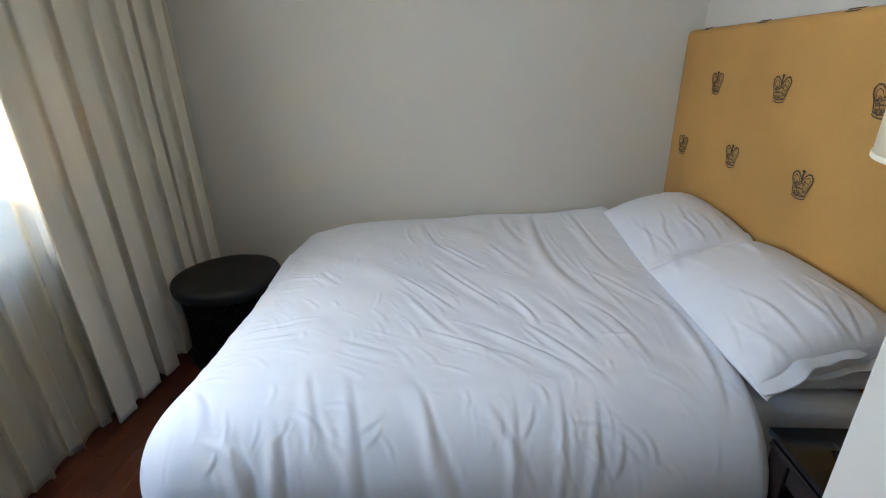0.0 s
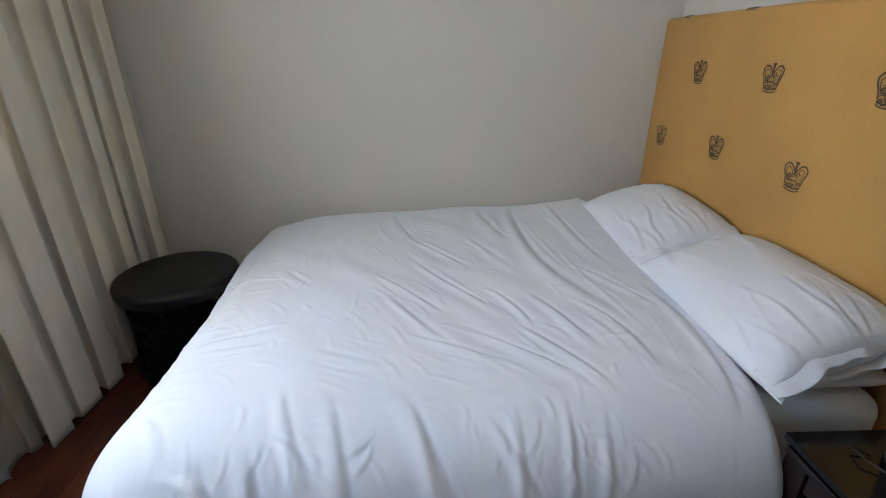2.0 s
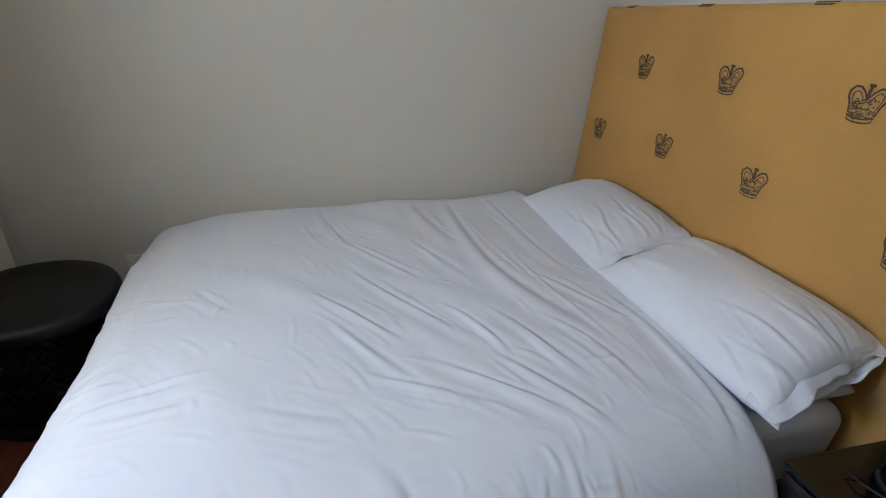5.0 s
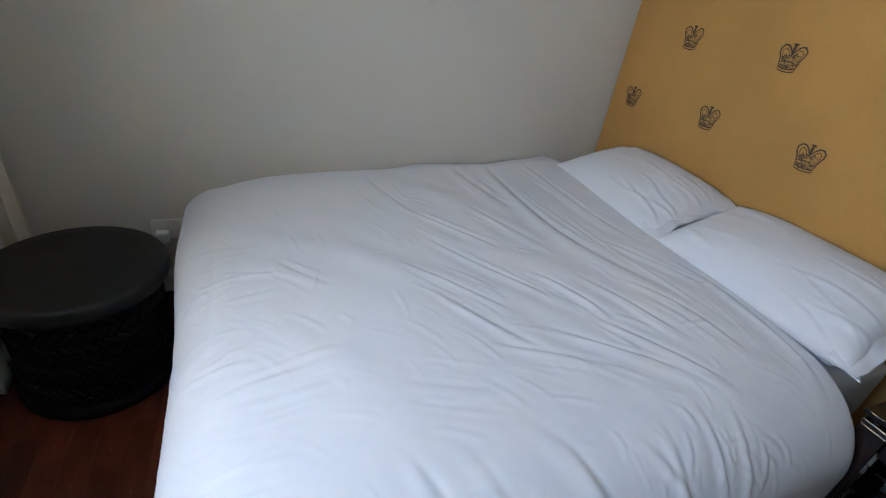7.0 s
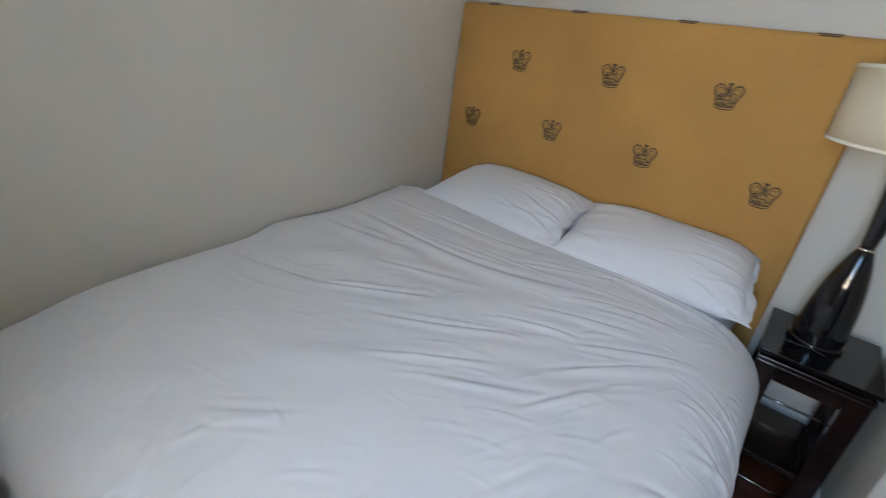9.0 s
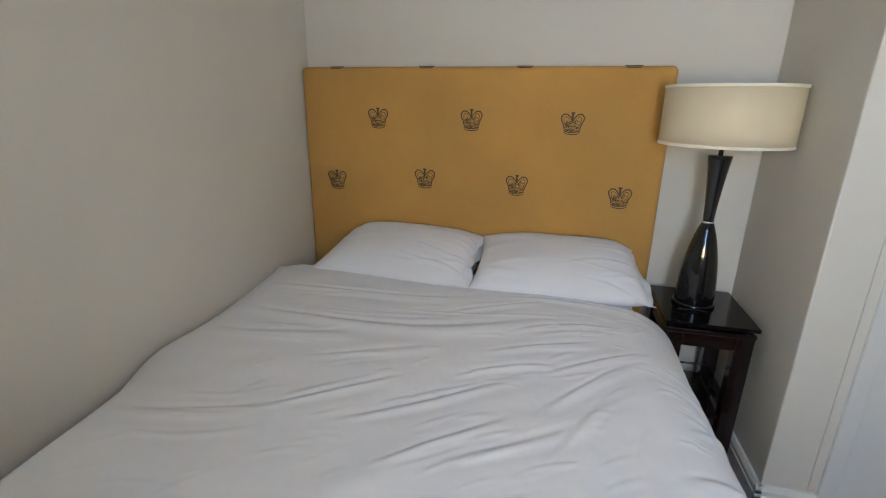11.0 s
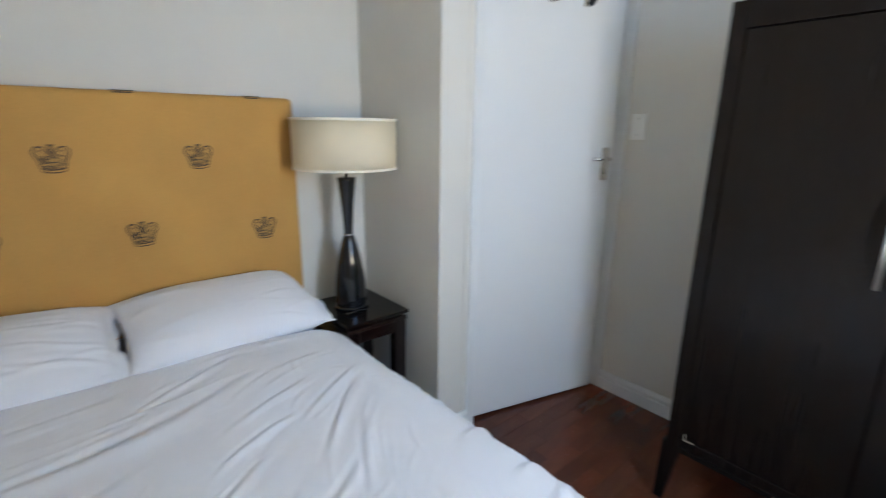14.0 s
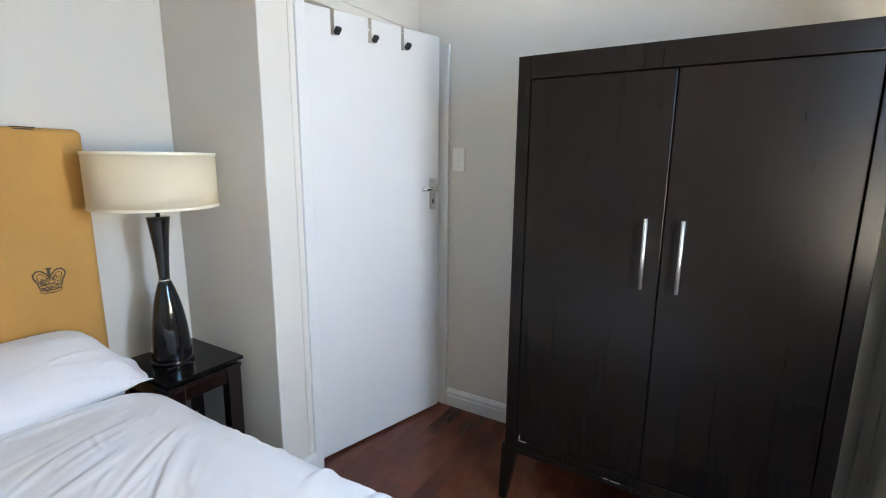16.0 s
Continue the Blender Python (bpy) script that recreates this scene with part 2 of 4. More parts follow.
# unseen passage behind the door, closed off; high sky opening added to light it
bm = box(DOORX + 1.14, DOORX + 1.3, SOUTHY, RETY - W, -0.1, 0.9)
box(DOORX + 1.14, DOORX + 1.3, SOUTHY, RETY - W, 2.3, TOP, bm=bm)
structure(part("wall_passage", bm, WALL), "plain grey painted passage wall behind the door", "wall")
structure(part("wall_passage_side", box(HEADX, DOORX + 1.3, RETY - W - 0.002, RETY, -0.1, TOP), WALL), "plain grey painted wall closing the passage", "wall")

# floor bed under the parquet
floor = structure(part("floor", box(WINX - W, DOORX + 1.3, SOUTHY - W, FARY + W, -0.12, -0.006), GAP), "dark red-brown polished wooden parquet floor", "floor")

# the ground outside, far below the window's sill
bm = bmesh.new()
bmesh.ops.create_grid(bm, x_segments=8, y_segments=8, size=900)
g = part("ground", bm, OUTSIDE)
g.location = (0, 0, -0.9)
structure(g, "sunlit pale ground outside the house", "ground")


def skirting(name, x0, y0, x1, y1, nx, ny, label):
    """A moulded white skirting board along a wall's foot; (nx, ny) points into the room."""
    prof = [(0.0, 0.0), (0.018, 0.0), (0.018, 0.062), (0.013, 0.066), (0.013, 0.071), (0.018, 0.075), (0.018, 0.088), (0.009, 0.104), (0.0, 0.104)]
    bm = bmesh.new()
    a = [bm.verts.new((x0 + nx * d, y0 + ny * d, z)) for d, z in prof]
    b = [bm.verts.new((x1 + nx * d, y1 + ny * d, z)) for d, z in prof]
    for i in range(len(prof)):
        j = (i + 1) % len(prof)
        bm.faces.new((a[i], a[j], b[j], b[i]))
    bm.faces.new(a)
    bm.faces.new(b)
    bmesh.ops.recalc_face_normals(bm, faces=bm.faces[:])
    structure(part(name, bm, GLOSS), label, "baseboard")


BASELABEL = "white gloss painted moulded wooden skirting board"
skirting("baseboard", WINX, SOUTHY, 0.260, SOUTHY, 0, 1, BASELABEL)
skirting("baseboard", WINX, FARY, HEADX, FARY, 0, -1, BASELABEL)
skirting("baseboard", DOORX - 0.018, RETY, HEADX, RETY, 0, 1, BASELABEL)
skirting("baseboard", HEADX, RETY + 0.018, HEADX, FARY - 0.018, -1, 0, BASELABEL)
skirting("baseboard", DOORX, HINGEY + 0.052, DOORX, RETY + 0.018, -1, 0, BASELABEL)
skirting("baseboard", WINX, SOUTHY + 0.018, WINX, FARY - 0.018, 1, 0, BASELABEL)

# door frame and door
frame_ob = part("door_frame", box(DOORX - 0.012, DOORX + 0.12, HINGEY + 0.004, HINGEY + 0.052, 0, DOORH + 0.055, 0.003), GLOSS)
structure(frame_ob, "white gloss painted door frame", "door frame")
part("frame_head", box(DOORX + 0.002, DOORX + 0.12, SOUTHY + 0.001, HINGEY + 0.002, DOORH + 0.008, DOORH + 0.05, 0.003), WALL, frame_ob)
part("frame_latch_side", box(DOORX - 0.012, DOORX + 0.12, SOUTHY + 0.002, SOUTHY + 0.034, 0, DOORH + 0.006, 0.003), GLOSS, frame_ob)
# white board added against the south wall, just past the latch edge
part("white_edge_board", box(0.262, DOORX - 0.013, SOUTHY + 0.0005, SOUTHY + 0.021, 0, DOORH - 0.03, 0.003), GLOSS, frame_ob)

# the door leaf is ajar: its own axes are x along the leaf from the hinge, y through it
DOOR_TURN = math.degrees(math.atan2(-0.754, -0.198))
door = thing("door_1", "plain white painted flush door, slightly ajar", "door", pose(DOORX + 0.036, HINGEY, 0.012, 0, 0, DOOR_TURN))
door["kind"] = "structure"
DW = 0.776
part("leaf", box(0.002, DW, -0.002, 0.038, 0, DOORH - 0.012, 0.003), GLOSS, door)
for z in (0.235, 1.80):
    hinge = part("hinge", tube([(0.0, -0.006, z), (0.0, -0.006, z + 0.1)], 0.0075, 12), GLOSS, door, "painted steel butt hinge")
    part("hinge_plate", box(0.004, 0.03, -0.0035, -0.001, z, z + 0.1), GLOSS, hinge)


def lever(parent, x, z):
    plate = part("lock_plate", box(x - 0.021, x + 0.021, -0.009, -0.002, z - 0.085, z + 0.075, 0.003), CHROME, parent, "satin chrome lock plate")
    part("lever_handle", tube([(x, -0.004, z + 0.02), (x, -0.045, z + 0.02), (x - 0.012, -0.052, z + 0.02), (x - 0.11, -0.052, z + 0.022)], 0.0085, 12), CHROME, plate, smooth=True)
    part("keyhole", box(x - 0.004, x + 0.004, -0.0105, -0.0085, z - 0.055, z - 0.033, 0.001), RUBBER, plate)


lever(door, DW - 0.05, 1.235)


def hook(x, z):
    """A strip of steel bent up at its foot, with a black knob on its end."""
    h = part("coat_hook", box(x - 0.009, x + 0.009, -0.0055, -0.0025, z - 0.105, z, 0.0008), CHROME, door, "steel strip coat hook with a black knob")
    bm = bmesh.new()
    pts = [(-0.004, -0.098), (-0.016, -0.107), (-0.030, -0.106), (-0.040, -0.098)]
    for (a, b), (c, d) in zip(pts, pts[1:]):
        v = [bm.verts.new((x + s, yy, z + zz)) for s, yy, zz in ((-0.009, a, b), (0.009, a, b), (0.009, c, d), (-0.009, c, d))]
        w = [bm.verts.new((q.co.x, q.co.y - 0.0006, q.co.z - 0.003)) for q in v]
        for f in (v, w, (v[0], v[1], w[1], w[0]), (v[1], v[2], w[2], w[1]), (v[2], v[3], w[3], w[2]), (v[3], v[0], w[0], w[3])):
            bm.faces.new(f)
    bmesh.ops.recalc_face_normals(bm, faces=bm.faces[:])
    part("hook_bend", bm, CHROME, h)
    part("knob", box(-0.0125, 0.0125, -0.0085, 0.0085, -0.004, 0.028, 0.004, 2), RUBBER, h, "black rubber end cap").matrix_local = pose(x, -0.036, z - 0.101, 50)
    for k in (-0.02, -0.05):
        part("screw", lathe([(0.004, 0), (0.003, 0.0015)], 10), CHROME, h).matrix_local = pose(x, -0.0055, z + k, 90)


for hx, hz in ((0.155, 2.020), (0.345, 2.020), (0.532, 2.020)):
    hook(hx, hz)

# light switch
sw = thing("light_switch", "white plastic light switch plate on the wall", "light switch", pose(0.203, SOUTHY, 1.42))
part("plate", box(-0.036, 0.036, 0, 0.009, -0.06, 0.06, 0.003), PLASTIC, sw)
part("rocker", box(-0.009, 0.009, 0.0085, 0.0145, -0.019, 0.019, 0.002), PLASTIC, sw)
for z in (-0.038, 0.038):
    part("screw", lathe([(0.0035, 0), (0.0035, 0.0012)], 10), CHROME, sw).matrix_local = pose(0, 0.0088, z, -90)

# window: frame, mullions, panes and sill
win = structure(part("window_1", box(WINX - 0.11, WINX - 0.06, WY0, WY1, WZ0, WZ0 + 0.05, 0.004), GLOSS), "white painted casement window in daylight", "window")
for y0, y1, z0, z1 in ((WY0, WY1, WZ1 - 0.05, WZ1), (WY0, WY0 + 0.05, WZ0 + 0.05, WZ1 - 0.05), (WY1 - 0.05, WY1, WZ0 + 0.05, WZ1 - 0.05),
                       (0.78, 0.83, WZ0 + 0.05, WZ1 - 0.05)):
    part("window_frame", box(WINX - 0.11, WINX - 0.06, y0, y1, z0, z1, 0.004), GLOSS, win)
glass = bpy.data.materials.new("window_glass")
glass.use_nodes = True
gb = glass.node_tree.nodes["Principled BSDF"]
gb.inputs["Transmission Weight"].default_value, gb.inputs["Roughness"].default_value, gb.inputs["IOR"].default_value = 1.0, 0.0, 1.45
for y0, y1 in ((WY0 + 0.05, 0.78), (0.83, WY1 - 0.05)):
    p = part("pane", box(WINX - 0.087, WINX - 0.083, y0, y1, WZ0 + 0.05, WZ1 - 0.05), glass, win)
    p.visible_shadow = False
part("window_sill", box(WINX - 0.06, WINX + 0.04, WY0 - 0.03, WY1 + 0.03, WZ0 - 0.03, WZ0, 0.006), GLOSS, win)

# ---------------------------------------------------------------- curtains


def curtain(name, y0, y1, x, z0, z1, material, pleats, depth, seed, label):
    """A hanging cloth gathered in uneven folds that open out towards its hem."""
    rng = np.random.default_rng(seed)
    nu, nv = 700, 70
    u = np.linspace(0, 1, nu)
    v = np.linspace(0, 1, nv)
    U, V = np.meshgrid(u, v, indexing="ij")
    # uneven fold widths: the phase runs faster through the narrow folds
    speed = np.interp(u, np.linspace(0, 1, 3 * pleats), rng.uniform(0.45, 1.9, 3 * pleats))
    ph = np.cumsum(speed)
    ph = 2 * math.pi * pleats * ph / ph[-1]
    amp = np.interp(u, np.linspace(0, 1, 2 * pleats), rng.uniform(0.35, 1.15, 2 * pleats))[:, None]
    lean = np.interp(u, np.linspace(0, 1, pleats), rng.uniform(-1, 1, pleats))[:, None]
    PH = ph[:, None] + 0.55 * (1 - V) * lean
    grow = 0.60 + 0.40 * (1 - V) ** 1.2
    s = np.sin(PH)
    wave = np.sign(s) * np.abs(s) ** 0.75 + 0.20 * np.sin(2 * PH + 1.1) + 0.04 * np.sin(5 * PH + 4 * V)
    X = x + depth * grow * amp * wave + 0.02 * (1 - V) ** 2
    Y = y0 + (y1 - y0) * U - 0.75 * depth * grow * amp * np.sin(2 * PH)
    Y = np.clip(Y, -9, FARY - 0.012)
    hem = 0.012 * np.sin(PH + 0.6) + 0.008 * np.sin(2 * math.pi * (4 * u[:, None] + 0.3))
    Z = np.maximum(z0 + (z1 - z0) * V + hem * (1 - V) ** 6, 0.004)
    cloth = part(name, grid_mesh(name, np.stack([X, Y, Z], -1)), material)
    so = cloth.modifiers.new("thickness", "SOLIDIFY")
    so.thickness, so.offset = 0.0022, 0
    return tagged(cloth, label, "curtain")


curtain("curtain", 1.06, 2.115, -1.552, 0.025, 2.40, CURTAIN, 7, 0.047, 3, "long beige lined curtain drawn open beside the window")
curtain("curtain", -0.86, -0.42, -1.575, 0.025, 2.40, CURTAIN, 4, 0.034, 9, "long beige lined curtain gathered beside the wardrobe")
curtain("sheer_curtain", 0.63, 1.14, -1.61, 0.018, 2.40, SHEER, 4, 0.022, 5, "thin pale see-through curtain glowing against the window")
rod = part("curtain_rail", tube([(-1.58, SOUTHY + 0.03, 2.42), (-1.58, FARY - 0.02, 2.42)], 0.014, 14), GLOSS, smooth=True)
tagged(rod, "plain white metal curtain rail above the window", "curtain rail")
for y in (SOUTHY + 0.25, 0.6, FARY - 0.25):
    part("bracket", box(WINX, -1.575, y - 0.01, y + 0.01, 2.40, 2.43, 0.003), GLOSS, rod)

# ---------------------------------------------------------------- the bed
bed = thing("bed", "double bed base with a white mattress", "bed", pose(0, 0, 0))
BX0, BX1, BY0, BY1 = -0.84, 0.975, 0.562, 2.075
part("bed_base", box(BX0 + 0.02, BX1, BY0 + 0.02, BY1, 0.08, 0.355, 0.02, 3), BASE, bed, "grey cloth covered bed base")
for x in (BX0 + 0.12, BX1 - 0.1):
    for y in (BY0 + 0.12, BY1 - 0.1):
        part("leg", lathe([(0.022, 0.0), (0.028, 0.08)], 16, x, y), EBONY, bed)
bm = box(BX0 + 0.06, BX1, BY0, BY1, 0.355, 0.598, 0.05, 5)
bmesh.ops.bisect_plane(bm, geom=bm.verts[:] + bm.edges[:] + bm.faces[:], plane_co=(0.3, 0, 0), plane_no=(1, 0, 0))
for v in bm.verts:
    if v.co.x < 0.2 and v.co.z > 0.5:
        v.co.z -= 0.09  # pressed down towards the foot
part("mattress", bm, MATTRESS, bed, "white sheet-covered mattress", True)

# headboard
HBX = 0.985
hb = thing("headboard", "tall mustard yellow upholstered headboard printed with dark crowns", "headboard", pose(0, 0, 0))
bm = box(HBX, HEADX - 0.002, 0.49, 2.106, 0.12, 1.515, 0.022, 4)
part("panel", bm, MUSTARD, hb, smooth=False)


def stroke(bm, pts, w, x):
    """A flat inked line of width w through (y, z) points, at depth x."""
    L = []
    n = len(pts)
    for i, (y, z) in enumerate(pts):
        a, b = pts[max(i - 1, 0)], pts[min(i + 1, n - 1)]
        d = Vector((b[0] - a[0], b[1] - a[1]))
        d = d.normalized() if d.length else Vector((1, 0))
        k = w * (0.6 + 0.4 * math.sin(math.pi * (i + 0.5) / n))
        L.append((bm.verts.new((x, y - d.y * k / 2, z + d.x * k / 2)), bm.verts.new((x, y + d.y * k / 2, z - d.x * k / 2))))
    for (a, b), (c, d) in zip(L, L[1:]):
        bm.faces.new((a, b, d, c))


def arc(cy, cz, ry, rz, a0, a1, n=14):
    return [(cy + ry * math.cos(radians(a0 + (a1 - a0) * i / n)), cz + rz * math.sin(radians(a0 + (a1 - a0) * i / n))) for i in range(n + 1)]


def crown_meshes(x):
    """A crown drawn in ink: two bowed lobes, a cross between them, a jewelled band below."""
    rng = random.Random(4)
    bm = bmesh.new()
    for s in (-1, 1):
        stroke(bm, [(s * 0.032, -0.026), (s * 0.036, -0.006), (s * 0.045, 0.012), (s * 0.046, 0.025), (s * 0.036, 0.036), (s * 0.022, 0.035), (s * 0.010, 0.024), (s * 0.002, 0.010)], 0.0055, x)
        stroke(bm, [(s * 0.027, -0.018), (s * 0.034, 0.006), (s * 0.036, 0.019), (s * 0.028, 0.026), (s * 0.018, 0.021), (s * 0.007, 0.004)], 0.0028, x)
    stroke(bm, [(0, 0.008), (0.001, 0.026), (0.0, 0.044)], 0.009, x)
    stroke(bm, [(-0.008, 0.040), (0.008, 0.041)], 0.007, x)
    stroke(bm, arc(0, -0.028, 0.033, 0.009, 180, 360), 0.0038, x)
    stroke(bm, arc(0, -0.037, 0.031, 0.009, 175, 365), 0.0038, x)
    stroke(bm, arc(0, -0.036, 0.031, 0.006, 0, 180), 0.0022, x)
    stroke(bm, arc(0, -0.022, 0.033, 0.008, 0, 180), 0.0026, x)
    dark = mesh_of(bm, "crown_ink")
    bm = bmesh.new()
    for _ in range(44):
        y, z = rng.uniform(-0.029, 0.029), rng.uniform(-0.036, 0.008)
        a = rng.uniform(0, 360)
        stroke(bm, arc(y, z, rng.uniform(0.003, 0.007), rng.uniform(0.002, 0.006), a, a + rng.uniform(120, 300), 7), rng.uniform(0.0016, 0.0030), x - 0.0003)
    fine = mesh_of(bm, "crown_scribble")
    bm = bmesh.new()
    v = [bm.verts.new((x + 0.0004, y, z)) for y, z in ((-0.03, -0.036), (0.03, -0.036), (0.033, -0.012), (0.024, 0.008), (0.0, 0.004), (-0.024, 0.008), (-0.033, -0.012))]
    bm.faces.new(v)
    wash = mesh_of(bm, "crown_wash")
    dark.materials.append(INK), fine.materials.append(INK), wash.materials.append(PALEINK)
    return dark, fine, wash


DARK, FINE, WASH = crown_meshes(HBX - 0.0025)
for cy, cz in ((1.729, 1.297), (1.296, 1.297), (0.870, 1.292), (1.949, 1.006), (1.507, 1.032), (1.084, 1.023), (0.649, 0.992)):
    c = part("crown_print", DARK, INK, hb, "dark brown printed crown")
    c.location = (0, cy, cz)
    part("crown_detail", FINE, INK, c)
    part("crown_wash", WASH, PALEINK, c)
for cy in (1.93, 1.505, 1.08, 0.655):
    bm = bmesh.new()
    v = [bm.verts.new((HBX + d, cy + s * w, 1.515 + h)) for d, h, w, s in ((0.004, -0.009, 0.026, -1), (0.004, -0.009, 0.026, 1), (0.022, 0.0018, 0.036, 1), (0.022, 0.0018, 0.036, -1))]
    bm.faces.new(v)
    part("crown_print", bm, INK, hb, "foot of a printed crown cut off by the edge").location = (-0.001, 0, 0.0008)

# ---------------------------------------------------------------- duvet
# the creases of the cover: where each begins, its middle and its end on the cloth, its width and its height
TOP_FOLDS = (
    (-0.24, 1.62, -0.12, 1.46, 0.02, 1.26, 0.016, 0.0075), (-0.24, 1.42, -0.13, 1.25, 0.15, 0.87, 0.017, 0.0085),
    (-0.35, 1.27, -0.25, 1.15, -0.10, 0.95, 0.014, 0.0080), (0.27, 2.07, 0.25, 1.43, 0.51, 0.73, 0.034, 0.0130),
    (0.38, 1.27, 0.47, 1.14, 0.60, 0.86, 0.015, 0.0070), (0.02, 1.16, 0.12, 1.01, 0.18, 0.84, 0.013, 0.0065),
    (0.12, 0.91, 0.24, 0.74, 0.34, 0.55, 0.015, 0.0070), (-0.10, 0.92, 0.06, 0.82, 0.32, 0.55, 0.018, 0.0070),
    (-0.24, 0.88, -0.06, 0.79, 0.10, 0.70, 0.016, 0.0060), (-0.30, 1.12, -0.20, 0.95, -0.05, 0.76, 0.017, 0.0060),
    (0.17, 1.10, 0.26, 0.91, 0.36, 0.71, 0.017, 0.0065), (-0.32, 2.00, -0.28, 1.72, -0.17, 1.50, 0.024, 0.0050))
MORE_FOLDS = (
    (-0.70, 1.36, -0.63, 1.26, -0.55, 1.17, 0.018, 0.0045), (-0.99, 0.97, -0.82, 0.965, -0.72, 0.945, 0.011, 0.0055),
    (-1.00, 0.99, -0.85, 1.06, -0.76, 1.09, 0.012, 0.0045), (-0.92, 0.86, -0.74, 0.88, -0.56, 0.90, 0.017, 0.0060),
    (-0.80, 0.84, -0.66, 0.83, -0.54, 0.85, 0.014, 0.0040), (-1.05, 1.14, -0.88, 1.30, -0.76, 1.37, 0.015, 0.0050),
    (0.10, 2.05, 0.12, 1.70, 0.20, 1.45, 0.030, 0.0070), (0.45, 2.06, 0.46, 1.60, 0.56, 1.10, 0.022, 0.0085),
    (0.00, 1.62, 0.07, 1.45, 0.20, 1.20, 0.020, 0.0055), (0.30, 1.05, 0.42, 0.84, 0.47, 0.62, 0.014, 0.0050),
    (-0.48, 0.80, -0.36, 0.74, -0.22, 0.70, 0.022, 0.0040), (0.57, 1.14, 0.615, 0.82, 0.55, 0.44, 0.020, 0.0080))
SIDE_FOLDS = (
    (-0.42, 0.66, -0.34, 0.42, -0.33, 0.12, 0.020, 0.0075), (-0.26, 0.66, -0.14, 0.42, -0.04, 0.08, 0.024, 0.0095),
    (-0.66, 0.50, -0.62, 0.36, -0.58, 0.16, 0.022, 0.0110), (-0.76, 0.45, -0.65, 0.42, -0.58, 0.24, 0.016, 0.0120),
    (-0.57, 0.51, -0.52, 0.38, -0.56, 0.16, 0.020, 0.0110), (0.18, 0.64, 0.18, 0.42, 0.15, 0.08, 0.013, 0.0065),
    (0.29, 0.60, 0.26, 0.40, 0.22, 0.10, 0.014, 0.0070), (0.05, 0.60, 0.06, 0.40, 0.06, 0.10, 0.015, 0.0070),
    (-0.84, 0.61, -0.77, 0.56, -0.71, 0.42, 0.015, 0.0080), (-0.51, 0.66, -0.46, 0.50, -0.40, 0.32, 0.017, 0.0075),
    (-0.02, 0.56, 0.04, 0.45, 0.11, 0.30, 0.014, 0.0065), (-0.20, 0.62, -0.16, 0.50, -0.14, 0.32, 0.014, 0.0065))


